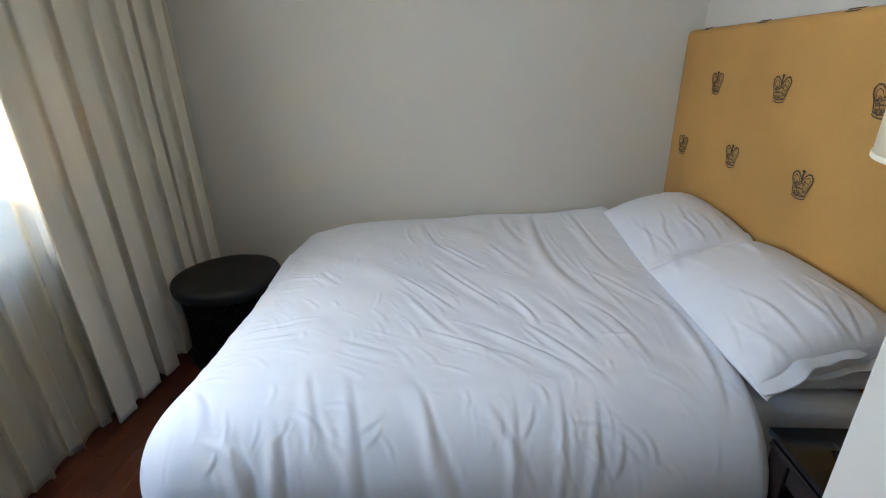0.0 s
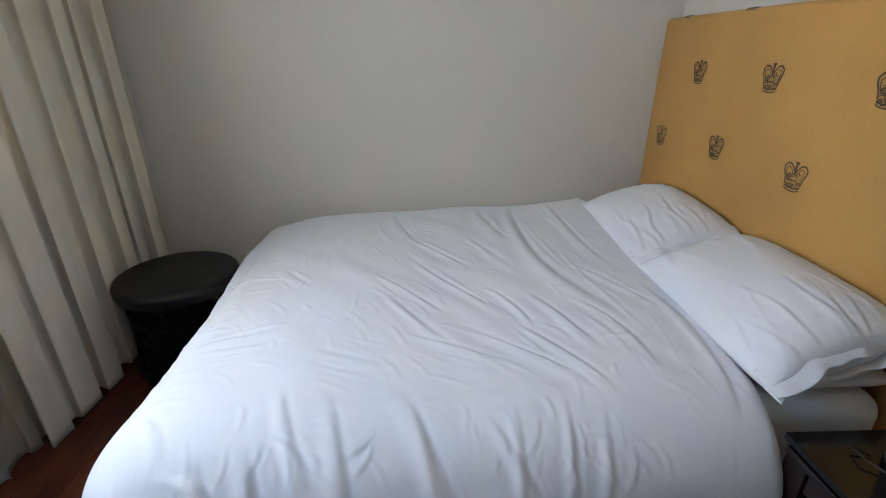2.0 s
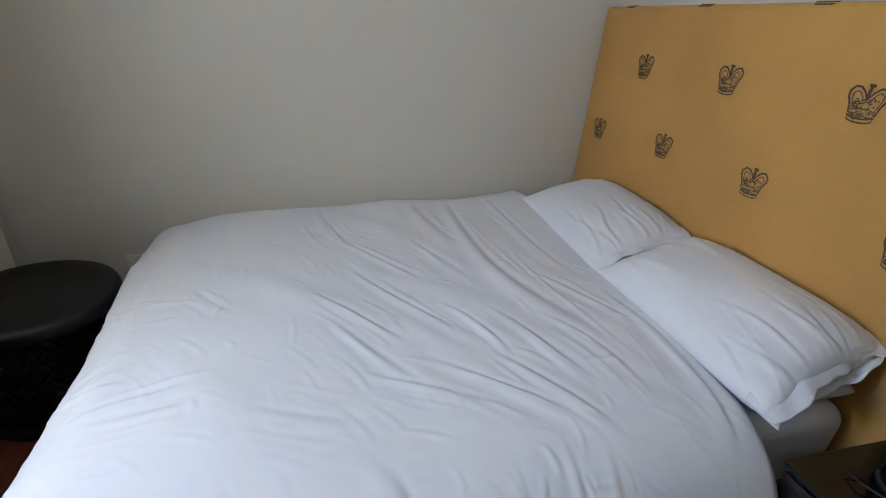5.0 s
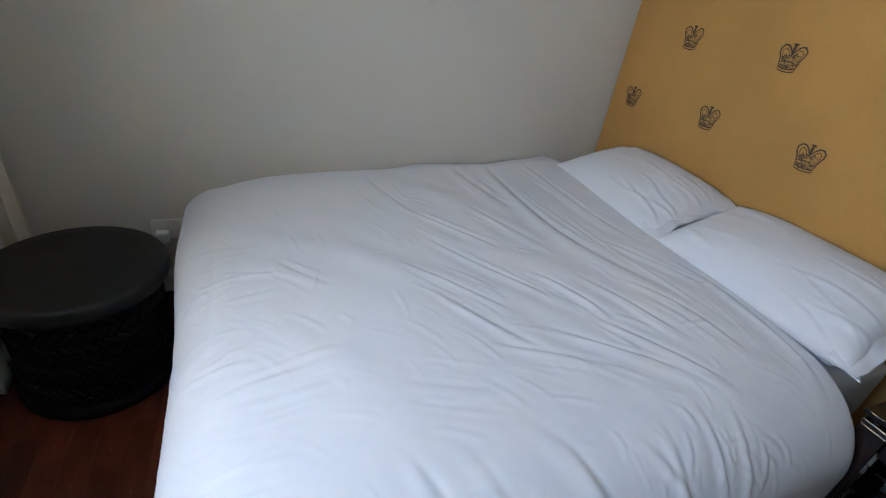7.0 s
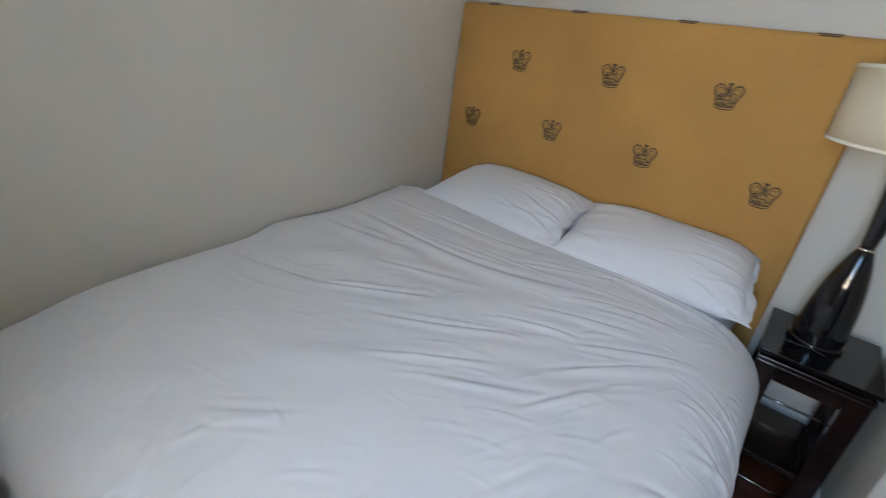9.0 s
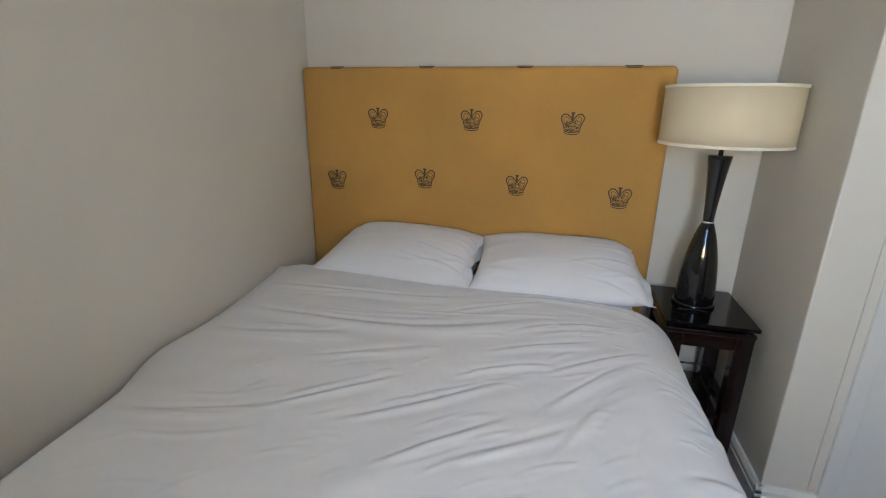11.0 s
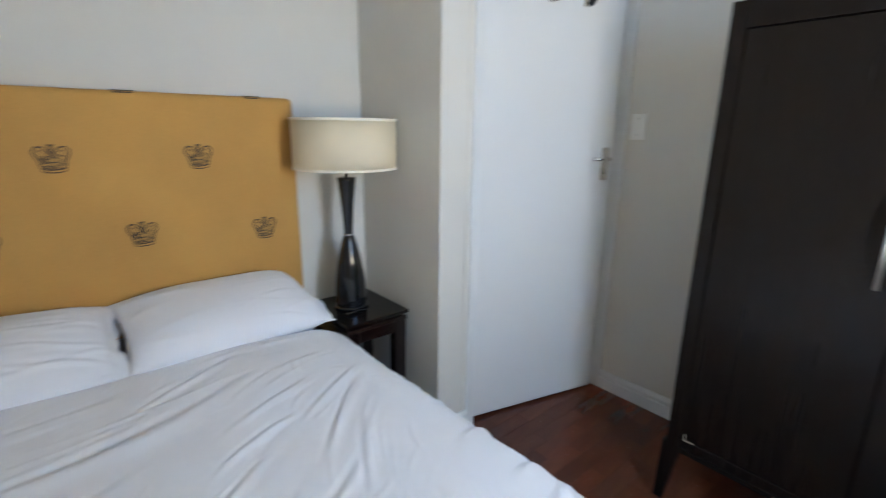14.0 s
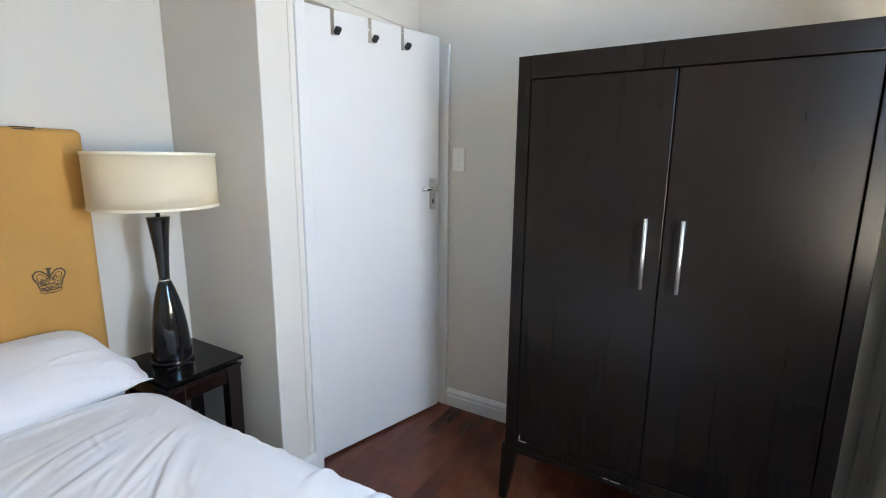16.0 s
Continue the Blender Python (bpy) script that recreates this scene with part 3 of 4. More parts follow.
def duvet():
    """The cover lies over the mattress and hangs down at the foot and at the open side; its folds run slanting from the wall to the bedside table."""
    rng = np.random.default_rng(11)

    def ease(v):
        v = np.clip(v, 0, 1)
        return v * v * (3 - 2 * v)

    step = 0.0056
    A, B = np.meshgrid(np.arange(-1.42, 0.755, step), np.arange(0.0, 2.098, step), indexing="ij")
    # how far the cover rolls over at the foot and at the open side
    rfoot = 0.179 - 0.039 * ease(B - 0.9)
    rside = 0.222
    rx0 = -0.951 - 0.044 * ease((B - 1.1) / 0.6) + rfoot
    ry0 = 0.418 - 0.046 * ease((0.4 - A) / 0.8) + rside
    rx1 = 0.655
    # it hangs less far down in the corner by the wall
    A = np.where(A < rx0, rx0 + (A - rx0) * (1 - 0.45 * ease((B - 1.65) / 0.35)), A)
    NX, NY = np.maximum(A, rx0), np.maximum(B, ry0)
    head = np.maximum(A - rx1, 0)  # the turned edge at the head end
    dx, dy = A - NX, B - NY
    d = np.hypot(dx, dy) + 1e-9
    ux, uy = dx / d, dy / d
    R = np.where(d > 1e-6, rfoot * ux ** 2 + rside * uy ** 2, rside)
    th = np.minimum(d / R, math.pi / 2)
    over = np.maximum(d - R * math.pi / 2, 0)
    hor = R * np.sin(th) + ((0.129 * ease((B - 1.45) / 0.3) - 0.026) * ux ** 2 + 0.049 * uy ** 2) * over
    ver = R * (1 - np.cos(th)) + over
    top = 0.619 + 0.044 * ease((A + 0.15) / 0.75) + 0.012 * ease((A - 0.35) / 0.25) * ease((B - 1.35) / 0.4)
    top = top - 0.1745 * np.clip(-0.30 - A, 0, 0.55) ** 2 - 0.030 * ease(A / 0.5) * ease((1.0 - B) / 0.5)
    top = top - 0.024 * ease((-0.66 - A) / 0.28) * ease((B - 1.6) / 0.4)
    top = top - (0.022 + 0.410 * ease(-A / 0.8) + 0.022 * ease((A + 0.1) / 0.4)) * np.clip((B - 1.973 + 0.03 * ease(A / 0.4)) / 0.127, 0, 1) ** 2 * ease((0.80 - A) / 0.25)
    X, Y, Z = NX + ux * hor, NY + uy * hor, top - ver
    roll = np.minimum(head / 0.03, math.pi / 2)
    inward = 0.03 * (1 - np.cos(roll)) + np.maximum(head - 0.047, 0)
    X = X - head + 0.03 * np.sin(roll)
    Y, Z = Y - uy * np.sin(th) * inward, Z - np.cos(th) * inward
    X = X - 0.04 * ease((1.9 - B) / 1.4) * ease((A + 0.2) / 0.8)
    H = np.zeros_like(A)

    def fold(x0, y0, xm, ym, x1, y1, w, h, sharp=0.5):
        """A bowed ridge with a crease along the side that faces away from the window."""
        nonlocal H
        ex, ey = x1 - x0, y1 - y0
        L = math.hypot(ex, ey)
        ex, ey = ex / L, ey / L
        s = ((A - x0) * ex + (B - y0) * ey) / L
        near = (s > -0.05) & (s < 1.05)
        q = -(A - x0) * ey + (B - y0) * ex
        bow = -(xm - x0) * ey + (ym - y0) * ex
        q = q - bow * 4 * s * (1 - s) - 0.005 * np.sin(8 * s * L + x0 * 40)
        wide = w * (0.75 + 0.5 * s)
        env = ease(s / 0.35) * ease((1 - s) / 0.45) * near
        H += h * env * (np.exp(-((q / wide) ** 2)) - sharp * np.exp(-(((q - 1.35 * wide) / (0.55 * wide)) ** 2)) - 0.25 * np.exp(-(((q + 1.8 * wide) / (1.2 * wide)) ** 2)))

    for f in TOP_FOLDS + MORE_FOLDS:
        fold(*f[:6], 0.85 * f[6], 0.66 * f[7], sharp=0.85)
        # slighter creases run beside each large one
        for _ in range(6):
            off, s0, s1 = rng.normal(0, 0.035), rng.uniform(0, 0.4), rng.uniform(0.55, 1.1)
            ex, ey = f[4] - f[0], f[5] - f[1]
            n = np.array((-ey, ex)) / math.hypot(ex, ey) * off
            bx, by = f[2] - (f[0] + f[4]) / 2, f[3] - (f[1] + f[5]) / 2
            x0, y0, x1, y1 = f[0] + s0 * ex + n[0], f[1] + s0 * ey + n[1], f[0] + s1 * ex + n[0], f[1] + s1 * ey + n[1]
            k = (s1 - s0) ** 2
            w = rng.uniform(0.004, 0.010)
            fold(x0, y0, (x0 + x1) / 2 + bx * k + rng.normal(0, 0.01), (y0 + y1) / 2 + by * k, x1, y1, w, w * rng.uniform(0.12, 0.30))
    for f in SIDE_FOLDS:
        fold(*f[:7], 0.5 * f[7], sharp=0.7)
    # broad soft swells of the filling between the folds
    for _ in range(46):
        x0, y0 = rng.uniform(-0.9, 0.5), rng.uniform(0.6, 2.0)
        t = rng.uniform(-1.25, -0.6)
        ln, w = rng.uniform(0.25, 0.6), rng.uniform(0.03, 0.06)
        fold(x0, y0, x0 + 0.5 * ln * math.cos(t) - 0.02, y0 + 0.5 * ln * math.sin(t) - 0.02, x0 + ln * math.cos(t), y0 + ln * math.sin(t), w, w * rng.uniform(0.02, 0.07), sharp=0.1)
    # faint short creases all over, more of them towards the open side
    for _ in range(230):
        x0, y0 = rng.uniform(-1.0, 0.6), 0.3 + 1.6 * rng.uniform(0, 1) ** 1.5
        t = rng.normal(-0.95, 0.3) if y0 > 0.65 else rng.normal(-1.4, 0.45)
        ln, w = rng.uniform(0.05, 0.2), rng.uniform(0.004, 0.009)
        fold(x0, y0, x0 + 0.5 * ln * math.cos(t + 0.15), y0 + 0.5 * ln * math.sin(t + 0.15), x0 + ln * math.cos(t), y0 + ln * math.sin(t), w, w * rng.uniform(0.10, 0.26) * (1 if y0 > 0.65 else 0.6), sharp=0.7)
    # puckers along the seam that lies on the roll of the open side, in clusters
    for c in (-0.78, -0.68, -0.60, -0.50, -0.42, -0.28, -0.05, 0.02, 0.12, 0.20, 0.27, 0.33):
        for _ in range(int(rng.integers(3, 7))):
            x0, y0 = c + rng.normal(0, 0.025), rng.normal(0.50, 0.045)
            t, ln, w = rng.normal(-1.55, 0.5), rng.uniform(0.05, 0.17), rng.uniform(0.004, 0.010)
            fold(x0, y0, x0 + 0.5 * ln * math.cos(t + 0.3), y0 + 0.5 * ln * math.sin(t + 0.3), x0 + ln * math.cos(t), y0 + ln * math.sin(t), w, w * rng.uniform(0.10, 0.30), sharp=0.8)
    # small gathers round the foot
    for _ in range(60):
        y0, x0 = rng.uniform(0.6, 1.8), rng.uniform(-1.12, -0.82)
        w, ln = rng.uniform(0.004, 0.010), rng.uniform(0.08, 0.26)
        fold(x0, y0, x0 + 0.5 * ln, y0 + rng.uniform(-0.01, 0.03), x0 + ln, y0 + rng.uniform(-0.03, 0.06), w, w * rng.uniform(0.12, 0.4))
    # hanging waves
    hang = np.clip(over / 0.35, 0, 1)
    along = np.where(np.abs(dy) > np.abs(dx), A, B)
    H += hang * (0.010 * np.sin(along * 27 + 1.5 * np.sin(along * 9)) + 0.004 * np.sin(along * 71) - 0.008)
    # soft unevenness of the filling
    for k in range(14):
        f = rng.uniform(4, 16)
        t = rng.uniform(0, math.pi)
        H += 0.05 / f ** 1.35 * 0.32 * np.sin(f * (A * math.cos(t) + B * math.sin(t)) + rng.uniform(0, 6))
    P = np.stack([X, Y, Z], -1)
    gu, gv = np.gradient(P, axis=0), np.gradient(P, axis=1)
    N = np.cross(gu, gv)
    N /= np.linalg.norm(N, axis=-1, keepdims=True) + 1e-12
    P = P + N * H[..., None]
    P[..., 1] = np.minimum(P[..., 1], FARY - 0.008)
    P[..., 2] = np.maximum(P[..., 2], 0.035 + 0.01 * np.sin(along * 40))
    return grid_mesh("duvet", P)


dv = part("duvet", duvet(), LINEN)
so = dv.modifiers.new("thickness", "SOLIDIFY")
so.thickness, so.offset = 0.012, -1
tagged(dv, "rumpled white cotton duvet spread over the bed", "duvet")

# ---------------------------------------------------------------- pillows


def pillow(name, cx, cy, cz, lx, ly, th, m, seed, label, narrow=(0.0, 0.0), flap=True):
    """A stuffed cushion with pointed corners, its case's hem standing open at one end; y runs along it."""
    rng = np.random.default_rng(seed)
    n = 70
    u = np.linspace(-1, 1, n)
    U, V = np.meshgrid(u, u, indexing="ij")
    sheets = []
    for s in (1, -1):
        edge = (1 - np.abs(U) ** 2.4) * np.where(V > 0, 1 - np.abs(V) ** 2.8, 1 - np.abs(V) ** 4.6)
        t = 0.5 * th * np.clip(edge, 0, 1) ** 0.60
        pinch = 1 - 0.055 * (1 - np.abs(U) ** 2) * np.abs(V) ** 6
        pinch2 = 1 + np.where(U > 0, 0.09, -0.03) * (1 - np.abs(V) ** 2) * np.abs(U) ** 4
        X, Y = U * lx / 2 * pinch2, V * ly / 2 * pinch * (1 - np.where(V > 0, narrow[1], narrow[0]) * np.abs(V) * (U + 1) / 2)
        soft = 1 - 0.06 * np.abs(U * np.minimum(V, 0)) ** 5
        X, Y = X * soft, Y * soft
        H = np.zeros_like(U)
        for _ in range(30):
            t0 = rng.uniform(0, math.pi)
            px, py = rng.uniform(-1, 1), rng.choice([-1, 1]) * rng.uniform(0.4, 1)
            w = rng.uniform(0.03, 0.09)
            ex, ey = math.cos(t0) * 0.4, 1.0
            q = -(U - px) * ey + (V - py) * ex
            p = (U - px) * ex + (V - py) * ey
            H += rng.uniform(0.2, 0.8) * w * 0.07 * np.exp(-(q / w) ** 2 - (p / rng.uniform(0.15, 0.4)) ** 2)
        # creases running in from the open end
        for _ in range(16 if flap else 4):
            py, q0 = -rng.uniform(0.35, 0.95), rng.uniform(-0.95, 0.95)
            w, lean = rng.uniform(0.018, 0.045), rng.uniform(-0.35, 0.5)
            q = U - q0 - lean * (V - py) - 0.05 * np.sin(6 * V + q0 * 9)
            H += w * rng.uniform(0.05, 0.13) * (np.exp(-(q / w) ** 2) - 0.6 * np.exp(-((q - 1.4 * w) / w) ** 2)) * np.exp(-((V - py) / rng.uniform(0.15, 0.4)) ** 2)
        H += 0.004 * np.sin(4 * U + 1) * np.sin(3 * V + seed)
        sag = (0.006 if flap else 0.0) * np.clip((-V - 0.35) / 0.65, 0, 1) ** 2
        sheets.append(np.stack([X, Y, s * (t + H * np.clip(edge * 3, 0, 1)) - sag], -1))
    me = bpy.data.meshes.new(name)
    verts, faces = [], []
    for k, P in enumerate(sheets):
        base = len(verts)
        verts += P.reshape(-1, 3).tolist()
        idx = base + np.arange(n * n).reshape(n, n)
        q = np.stack([idx[:-1, :-1], idx[1:, :-1], idx[1:, 1:], idx[:-1, 1:]], -1).reshape(-1, 4)
        faces += (q if k == 0 else q[:, ::-1]).tolist()
    me.from_pydata(verts, [], faces)
    bm = bmesh.new()
    bm.from_mesh(me)
    bpy.data.meshes.remove(me)
    bmesh.ops.remove_doubles(bm, verts=bm.verts[:], dist=0.0005)
    ob = part(name, bm, LINEN, smooth=True)
    ob.matrix_world = pose(cx, cy, cz) @ m
    # the two loose lips of the case's open end
    if flap:
        nv, nw = 90, 26
        Uu, Ww = np.meshgrid(np.linspace(-0.985, 0.985, nv), np.linspace(0, 1, nw), indexing="ij")
        for side in (1, -1):
            rag = 0.022 * np.sin(3.1 * Uu + seed * side) + 0.012 * np.sin(7.7 * Uu + 2 * seed) + 0.006 * np.sin(17 * Uu + seed)
            Vv = 0.80 + (0.215 + 1.3 * side * rag) * Ww
            t = 0.5 * th * np.clip((1 - np.abs(Uu) ** 2.4) * (1 - 0.84 ** 4.6), 0, 1) ** 0.60
            wob = 0.006 * (np.sin(5.3 * Uu + seed * side) + 0.6 * np.sin(12 * Uu + 2 * seed)) * Ww ** 1.5
            Z = side * ((1 - Ww) * 0.7 * t + 0.020 * (1 - Uu ** 2) * Ww) + wob - 0.016 * Ww ** 2
            X = Uu * lx / 2 * (1 + np.where(Uu > 0, 0.09, -0.03) * (1 - np.minimum(Vv, 1) ** 2) * np.abs(Uu) ** 4) - 0.012 * Ww ** 2 * Uu
            Y = -Vv * ly / 2 * (1 - 0.05 * (1 - Uu ** 2) * np.minimum(Vv, 1) ** 6 * 0.8) * (1 - narrow[0] * (Uu + 1) / 2)
            fl = part("pillowcase_flap", grid_mesh("pillowcase_flap", np.stack([X, Y, Z], -1)), LINEN, ob)
            so = fl.modifiers.new("thickness", "SOLIDIFY")
            so.thickness = 0.0025
    return tagged(ob, label, "pillow", "pillows on the bed")


PL = "plump white cotton pillow leaning on the headboard"
FLAT = "flat white cotton pillow lying under another pillow"
pillow("pillow", 0.825, 0.905, 0.632, 0.34, 0.66, 0.080, pose(0, 0, 0, 0, -2, 0), 1, FLAT, flap=False)
pillow("pillow", 0.825, 1.560, 0.632, 0.34, 0.66, 0.080, pose(0, 0, 0, 0, -2, 0), 2, FLAT, flap=False)
pillow("pillow", 0.800, 0.874, 0.722, 0.39, 0.695, 0.185, pose(0, 0, 0, 0, -17, 1), 3, PL, (0.14, 0.0))
pillow("pillow", 0.800, 1.570, 0.722, 0.39, 0.71, 0.180, pose(0, 0, 0, 0, -17, -2), 4, PL, (0.0, 0.26))

# ---------------------------------------------------------------- bedside table
ns = thing("bedside_table", "glossy dark mahogany bedside table with a glass-topped frame", "bedside table", pose(0, 0, 0))
NX0, NX1, NY0, NY1, NZ = 0.632, 0.995, 0.160, 0.474, 0.61
part("tabletop", box(NX0, NX1, NY0, NY1, NZ - 0.014, NZ, 0.0012), GLASSTOP, ns, "black glass top with polished edges")
part("apron_top", box(NX0 + 0.006, NX1 - 0.006, NY0 + 0.006, NY1 - 0.006, NZ - 0.045, NZ - 0.028, 0.003), BROWNBLACK, ns)
for x in (NX0 + 0.03, NX1 - 0.03):
    for y in (NY0 + 0.03, (NY0 + NY1) / 2, NY1 - 0.03):
        part("stud", lathe([(0.008, NZ - 0.028), (0.008, NZ - 0.014)], 14, x, y), CHROME, ns, "small chrome stud", True)
for x in (NX0 + 0.01, NX1 - 0.055):
    for y in (NY0 + 0.008, NY1 - 0.068):
        bm = box(x, x + 0.045, y, y + 0.060, 0, NZ - 0.045, 0.003)
        for v in bm.verts:
            if v.co.z < 0.1:
                v.co.x += 0.008 * (1 if x < 0.8 else -1)
        part("leg", bm, BROWNBLACK, ns)
for y in (NY0 + 0.012, NY1 - 0.042):
    part("side_rail", box(NX0 + 0.056, NX1 - 0.056, y, y + 0.03, NZ - 0.10, NZ - 0.046, 0.003), BROWNBLACK, ns)
    part("low_rail", box(NX0 + 0.056, NX1 - 0.056, y, y + 0.03, 0.20, 0.24, 0.003), BROWNBLACK, ns)
for x in (NX0 + 0.014, NX1 - 0.044):
    part("front_rail", box(x, x + 0.03, NY0 + 0.069, NY1 - 0.069, NZ - 0.10, NZ - 0.046, 0.003), BROWNBLACK, ns)
part("shelf", box(NX0 + 0.02, NX1 - 0.02, NY0 + 0.069, NY1 - 0.069, 0.205, 0.225, 0.003), BROWNBLACK, ns)
part("rod", tube([(NX1 - 0.06, NY0 + 0.04, 0.285), (NX1 - 0.06, NY1 - 0.04, 0.285)], 0.005), CHROME, ns, "thin chrome rod", True)
part("rod", tube([(NX0 + 0.04, NY0 + 0.05, 0.10), (NX0 + 0.04, NY1 - 0.04, 0.10)], 0.004), CHROME, ns, "thin chrome rod", True)

# ---------------------------------------------------------------- table lamp
lamp = thing("table_lamp", "hourglass black lacquer table lamp with a cream drum shade", "table lamp", pose(0.831, 0.340, NZ))
part("foot", lathe([(0.075, 0.0), (0.078, 0.004), (0.078, 0.012), (0.074, 0.016)], 48), LACQUER, lamp, smooth=True)
prof = []
for i in range(41):
    t = i / 40
    z = 0.016 + 0.318 * t
    rr = 0.021 + 0.050 * (1 - t ** 2.1) ** 0.9
    prof.append((rr, z))
part("body", lathe(prof, 56), LACQUER, lamp, "glossy black tapered body", True)
part("neck_ring", lathe([(0.0215, 0.333), (0.0225, 0.335), (0.0225, 0.339), (0.0205, 0.341)], 32), CHROME, lamp, "thin chrome ring", True)
prof = [(0.0195 + 0.0215 * (i / 20) ** 1.5, 0.341 + 0.245 * i / 20) for i in range(21)]
part("neck", lathe(prof, 48), LACQUER, lamp, "glossy black flared neck", True)
part("stem", lathe([(0.0085, 0.585), (0.0085, 0.68)], 16), CHROME, lamp, smooth=True)
shade = part("shade", lathe([(0.2155, 0.626), (0.2155, 0.70), (0.2155, 0.826)], 72, cap=False), SHADE, lamp, "cream cloth drum shade", True)
so = shade.modifiers.new("thickness", "SOLIDIFY")
so.thickness = 0.003
for z in (0.623, 0.818):
    bm = lathe([(0.217, z), (0.218, z + 0.001), (0.218, z + 0.009), (0.217, z + 0.010), (0.2135, z + 0.010), (0.2135, z), (0.217, z)], 72, cap=False)
    part("shade_trim", bm, TRIM, shade, smooth=False)
for k in range(3):
    t = 2 * math.pi * k / 3
    part("spoke", tube([(0, 0, 0.68), (0.2135 * math.cos(t), 0.2135 * math.sin(t), 0.70)], 0.0025, 6), CHROME, lamp)
part("bulb", lathe([(0.012, 0.68), (0.014, 0.70), (0.03, 0.735), (0.03, 0.755), (0.018, 0.775), (0.004, 0.78)], 24), PLASTIC, lamp, "unlit white bulb", True)
cord = part("cord", tube([(-0.075, 0.06, 0.004), (-0.10, 0.075, 0.01), (-0.105, 0.045, 0.014), (-0.08, 0.01, 0.006), (-0.09, -0.03, 0.004)], 0.0022, 8), RUBBER, lamp, "thin black cord", True)

# ---------------------------------------------------------------- wardrobe
wd = thing("wardrobe", "large dark espresso wood two-door wardrobe on tapered legs", "wardrobe", pose(0, 0, 0))
X0, X1, YF, YB, ZB, ZT = -1.388, -0.342, -0.350, -0.875, 0.255, 1.783
part("back_panel", box(X0 + 0.02, X1 - 0.02, YB, YB + 0.012, ZB + 0.02, ZT - 0.02), EBONY, wd)
for x in (X0, X1 - 0.046):
    part("side_panel", box(x, x + 0.046, YB, YF, ZB, ZT - 0.0005, 0.002), EBONY, wd)
part("top_panel", box(X0 + 0.0465, X1 - 0.0465, YB + 0.013, YF, ZT - 0.078, ZT, 0.002), EBONY, wd)
part("bottom_panel", box(X0 + 0.0465, X1 - 0.0465, YB + 0.013, YF, ZB, ZB + 0.035, 0.002), EBONY, wd)
XM = -0.863
for x0, x1, hx in ((X0 + 0.050, XM - 0.0022, -0.921), (XM + 0.0022, X1 - 0.050, -0.812)):
    d = part("door", box(x0, x1, YF - 0.024, YF - 0.003, ZB + 0.039, ZT - 0.082, 0.002), EBONY, wd)
    h = part("handle", tube([(hx, YF + 0.026, 1.002), (hx, YF + 0.026, 1.238)], 0.0062, 14), STEEL, d, "brushed steel bar handle", True)
    for z in (1.030, 1.210):
        part("handle_post", tube([(hx, YF - 0.004, z), (hx, YF + 0.021, z)], 0.0042, 10), CHROME, h, smooth=True)
for x, s in ((X1 - 0.001, 1), (X0 + 0.001, -1)):
    for y, q in ((YF, 1), (YB, -1)):
        bm = bmesh.new()
        a = [bm.verts.new((x - s * dx, y - q * dy, ZB + 0.001)) for dx, dy in ((-0.014, 0.0), (0.05, 0.0), (0.05, 0.05), (-0.014, 0.05))]
        b = [bm.verts.new((x - s * dx, y - q * dy, 0.0)) for dx, dy in ((-0.020, -0.004), (0.012, -0.004), (0.012, 0.03), (-0.020, 0.03))]
        bm.faces.new(a), bm.faces.new(b)
        for i in range(4):
            j = (i + 1) % 4
            bm.faces.new((a[i], a[j], b[j], b[i]))
        bmesh.ops.recalc_face_normals(bm, faces=bm.faces[:])
        part("leg", bm, EBONY, wd)
PALEWEAR = mat("bare_worn_wood", (0.30, 0.25, 0.19), 0.6, vary=0.3, scale=60, fine=300, bump=0.2)
for x0, x1, z in ((-0.803, -0.768, ZB - 0.0025), (-0.760, -0.742, ZB - 0.0015), (-0.437, -0.404, ZB + 0.0375)):
    part("worn_edge", box(x0, x1, YF + 0.0008, YF + 0.0052, z - 0.0012, z + 0.0014, 0.0006, 1), PALEWEAR, wd, "pale chipped edge")
part("worn_edge", box(-0.4055, -0.403, YF - 0.004, YF + 0.0012, ZB + 0.037, ZB + 0.060, 0.0006, 1), PALEWEAR, wd, "pale chipped edge")
part("plinth_rail", box(X0 + 0.05, X1 - 0.05, YF - 0.022, YF + 0.004, ZB - 0.022, ZB - 0.001, 0.002), EBONY, wd)

# ---------------------------------------------------------------- carved stool
st = thing("carved_stool", "round black carved wooden stool with a pierced lattice side", "stool", pose(-1.262, 1.645, 0))
part("seat", lathe([(0.228, 0.380), (0.248, 0.392), (0.255, 0.415), (0.256, 0.432), (0.250, 0.445), (0.238, 0.450), (0.20, 0.447), (0.10, 0.445), (0.01, 0.445)], 64), STOOLTOP, st, "smooth dished black seat", True)
part("foot_ring", lathe([(0.215, 0.0), (0.234, 0.006), (0.240, 0.03), (0.232, 0.05), (0.205, 0.055)], 64), CARVED, st, smooth=True)
part("core", lathe([(0.198, 0.045), (0.192, 0.22), (0.198, 0.39)], 48), CARVED, st, smooth=True)


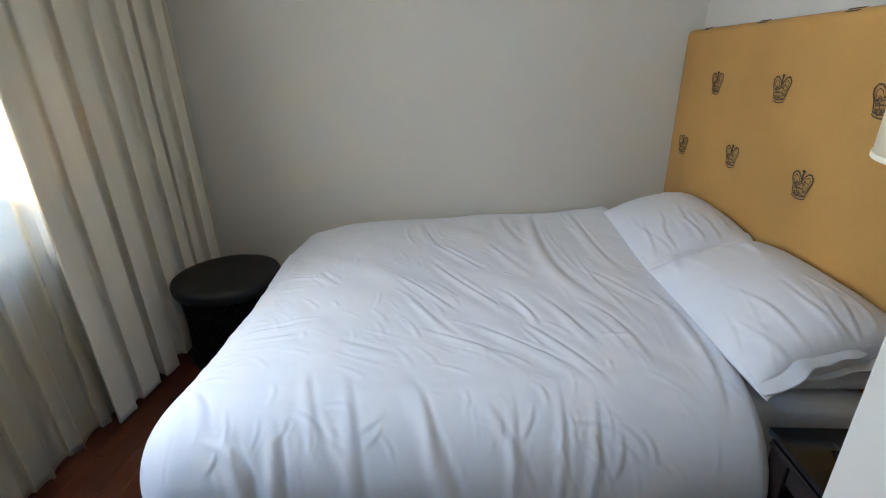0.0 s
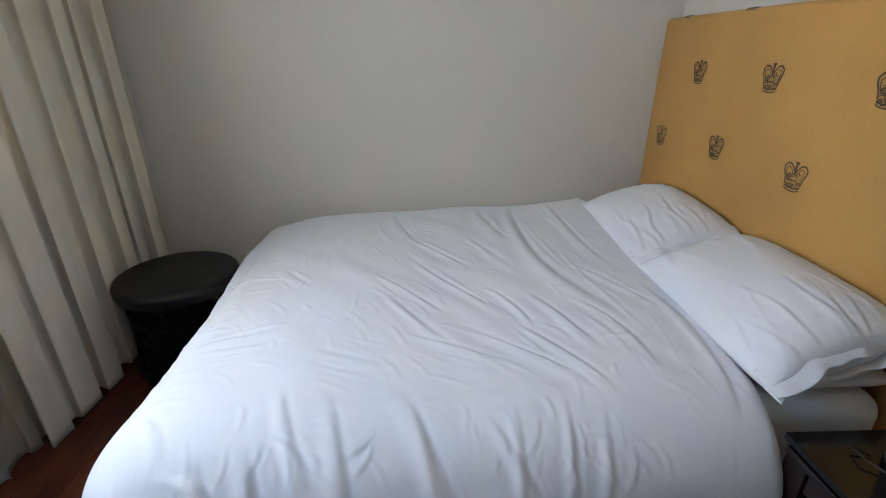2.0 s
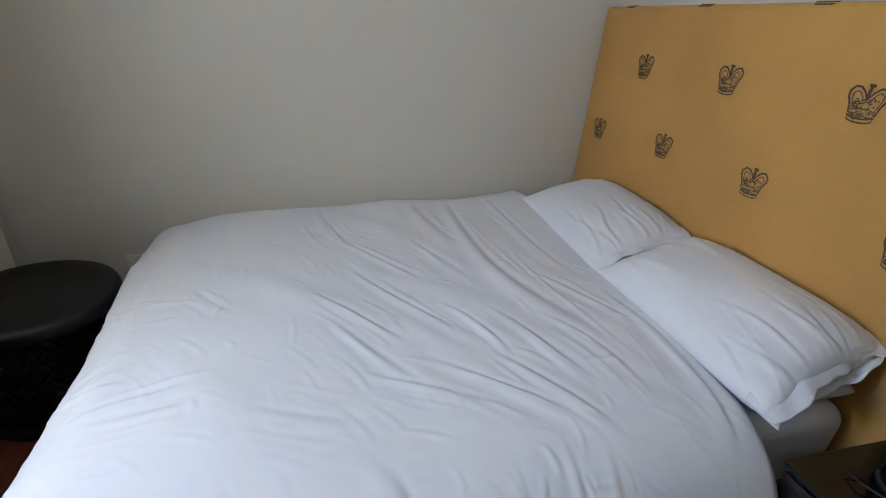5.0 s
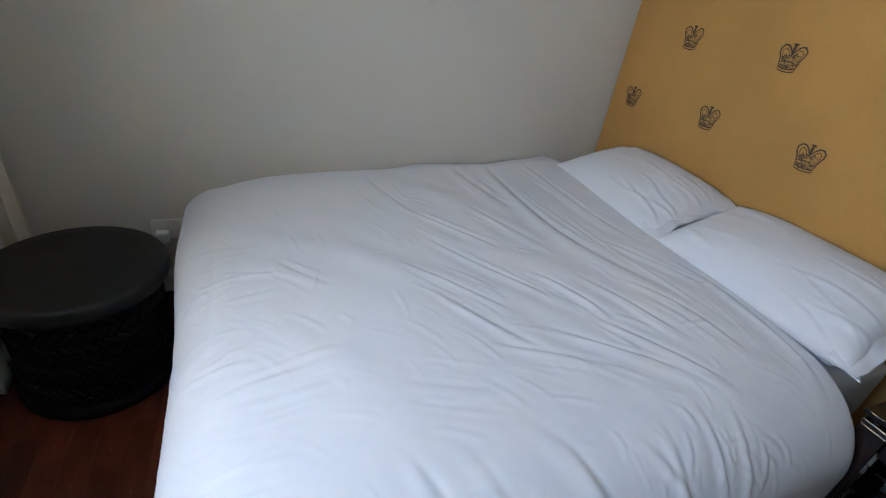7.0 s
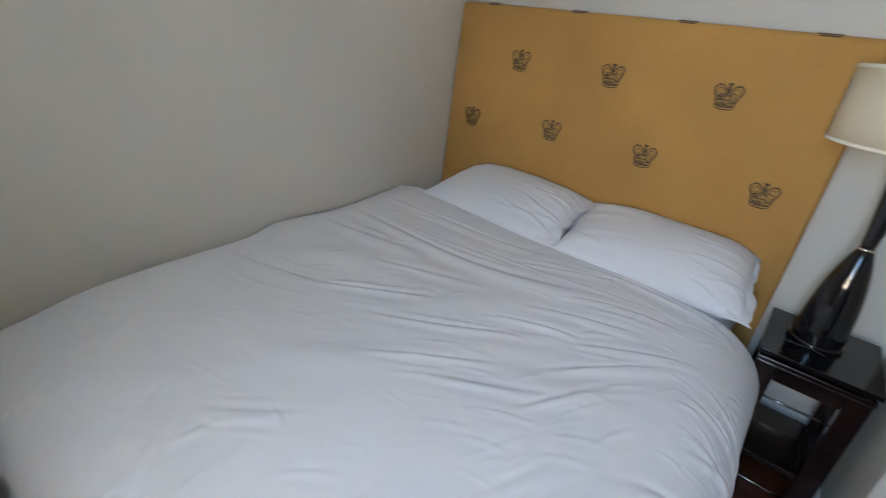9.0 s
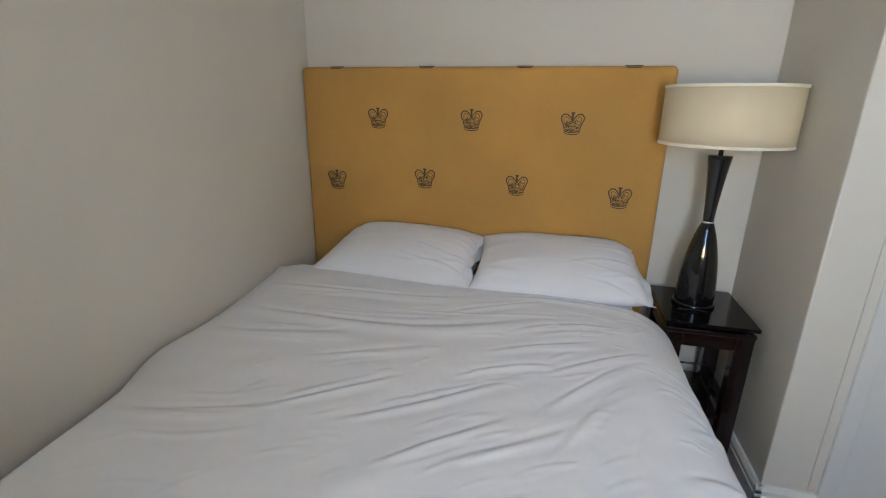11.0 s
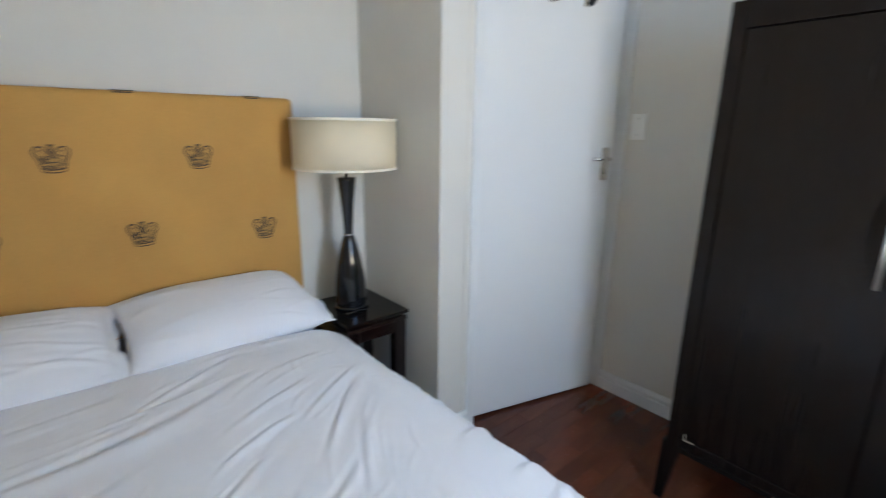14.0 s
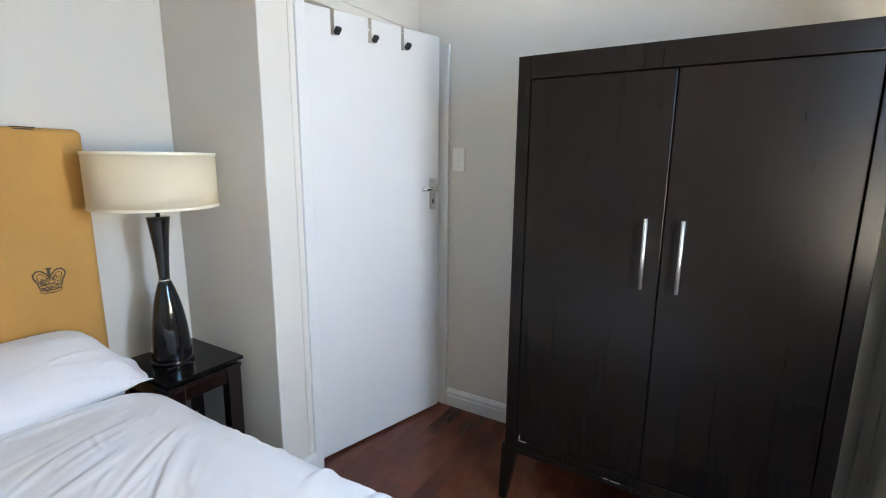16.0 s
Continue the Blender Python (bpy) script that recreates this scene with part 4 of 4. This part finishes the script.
def lattice(parent, rows, cols, z0, z1, r):
    """Small slanting bars, row upon row, as carved out of the stool's side."""
    bm = box(-0.006, 0.006, -0.009, 0.009, -0.026, 0.026, 0.003, 1)
    me = mesh_of(bm, "lattice_bar")
    me.materials.append(CARVED)
    for i in range(rows):
        z = z0 + (z1 - z0) * (i + 0.5) / rows
        rr = r - 0.01 * math.sin(math.pi * (i + 0.5) / rows)
        for k in range(cols):
            t = 2 * math.pi * (k + 0.5 * (i % 2)) / cols
            b = part("lattice_bar", me, CARVED, parent)
            b.matrix_local = pose(rr * math.cos(t), rr * math.sin(t), z, 0, 0, math.degrees(t)) @ pose(0, 0, 0, 42 if i % 2 else -42)


lattice(st, 8, 44, 0.045, 0.390, 0.223)

# ---------------------------------------------------------------- wall socket
so_ = thing("wall_socket", "white plastic wall socket with a plug in it", "wall socket", pose(-1.06, FARY, 0.31))
part("plate", box(-0.075, 0.075, -0.010, 0, -0.045, 0.045, 0.004), PLASTIC, so_)
for x in (-0.035, 0.035):
    part("rocker", box(x - 0.008, x + 0.008, -0.014, -0.0095, 0.012, 0.032, 0.001), PLASTIC, so_)
part("plug", box(-0.06, -0.01, -0.05, -0.0105, -0.045, 0.0, 0.008), PLASTIC, so_, "white three-pin plug")
part("lead", tube([(-0.035, -0.035, -0.045), (-0.03, -0.05, -0.12), (0.0, -0.05, -0.22), (0.08, -0.04, -0.295)], 0.004, 8), PLASTIC, so_, "white lead")

# ---------------------------------------------------------------- parquet
BW, BL = 0.076, 0.31
block = mesh_of(box(-BW / 2 + 0.0002, BW / 2 - 0.0002, -BL / 2 + 0.0002, BL / 2 - 0.0002, -0.006, 0.0, 0.0005, 1), "parquet_block")
block.materials.append(WOODFLOOR)
rnd = random.Random(5)
under = bmesh.new()
ix = 0
x = WINX + BW / 2
while x < DOORX + 0.62:
    y = SOUTHY + BL / 2 - (0.0, 0.155, 0.05, 0.21)[ix % 4]
    while y - BL / 2 < FARY:
        lo, hi = max(y - BL / 2, SOUTHY), min(y + BL / 2, FARY)
        if -0.62 < x and 0.75 < y:
            box(x - BW / 2, x + BW / 2, lo, hi, -0.006, -0.0003, bm=under)
        elif not (x > HEADX and y > RETY):
            o = part("parquet_block", block, WOODFLOOR, floor)
            o.location = (x, (lo + hi) / 2, rnd.uniform(-0.0006, 0.0))
            o.scale.y = (hi - lo) / BL
        y += BL
    x += BW
    ix += 1
tagged(part("parquet_blocks", under, WOODFLOOR, floor), kind="stuff")
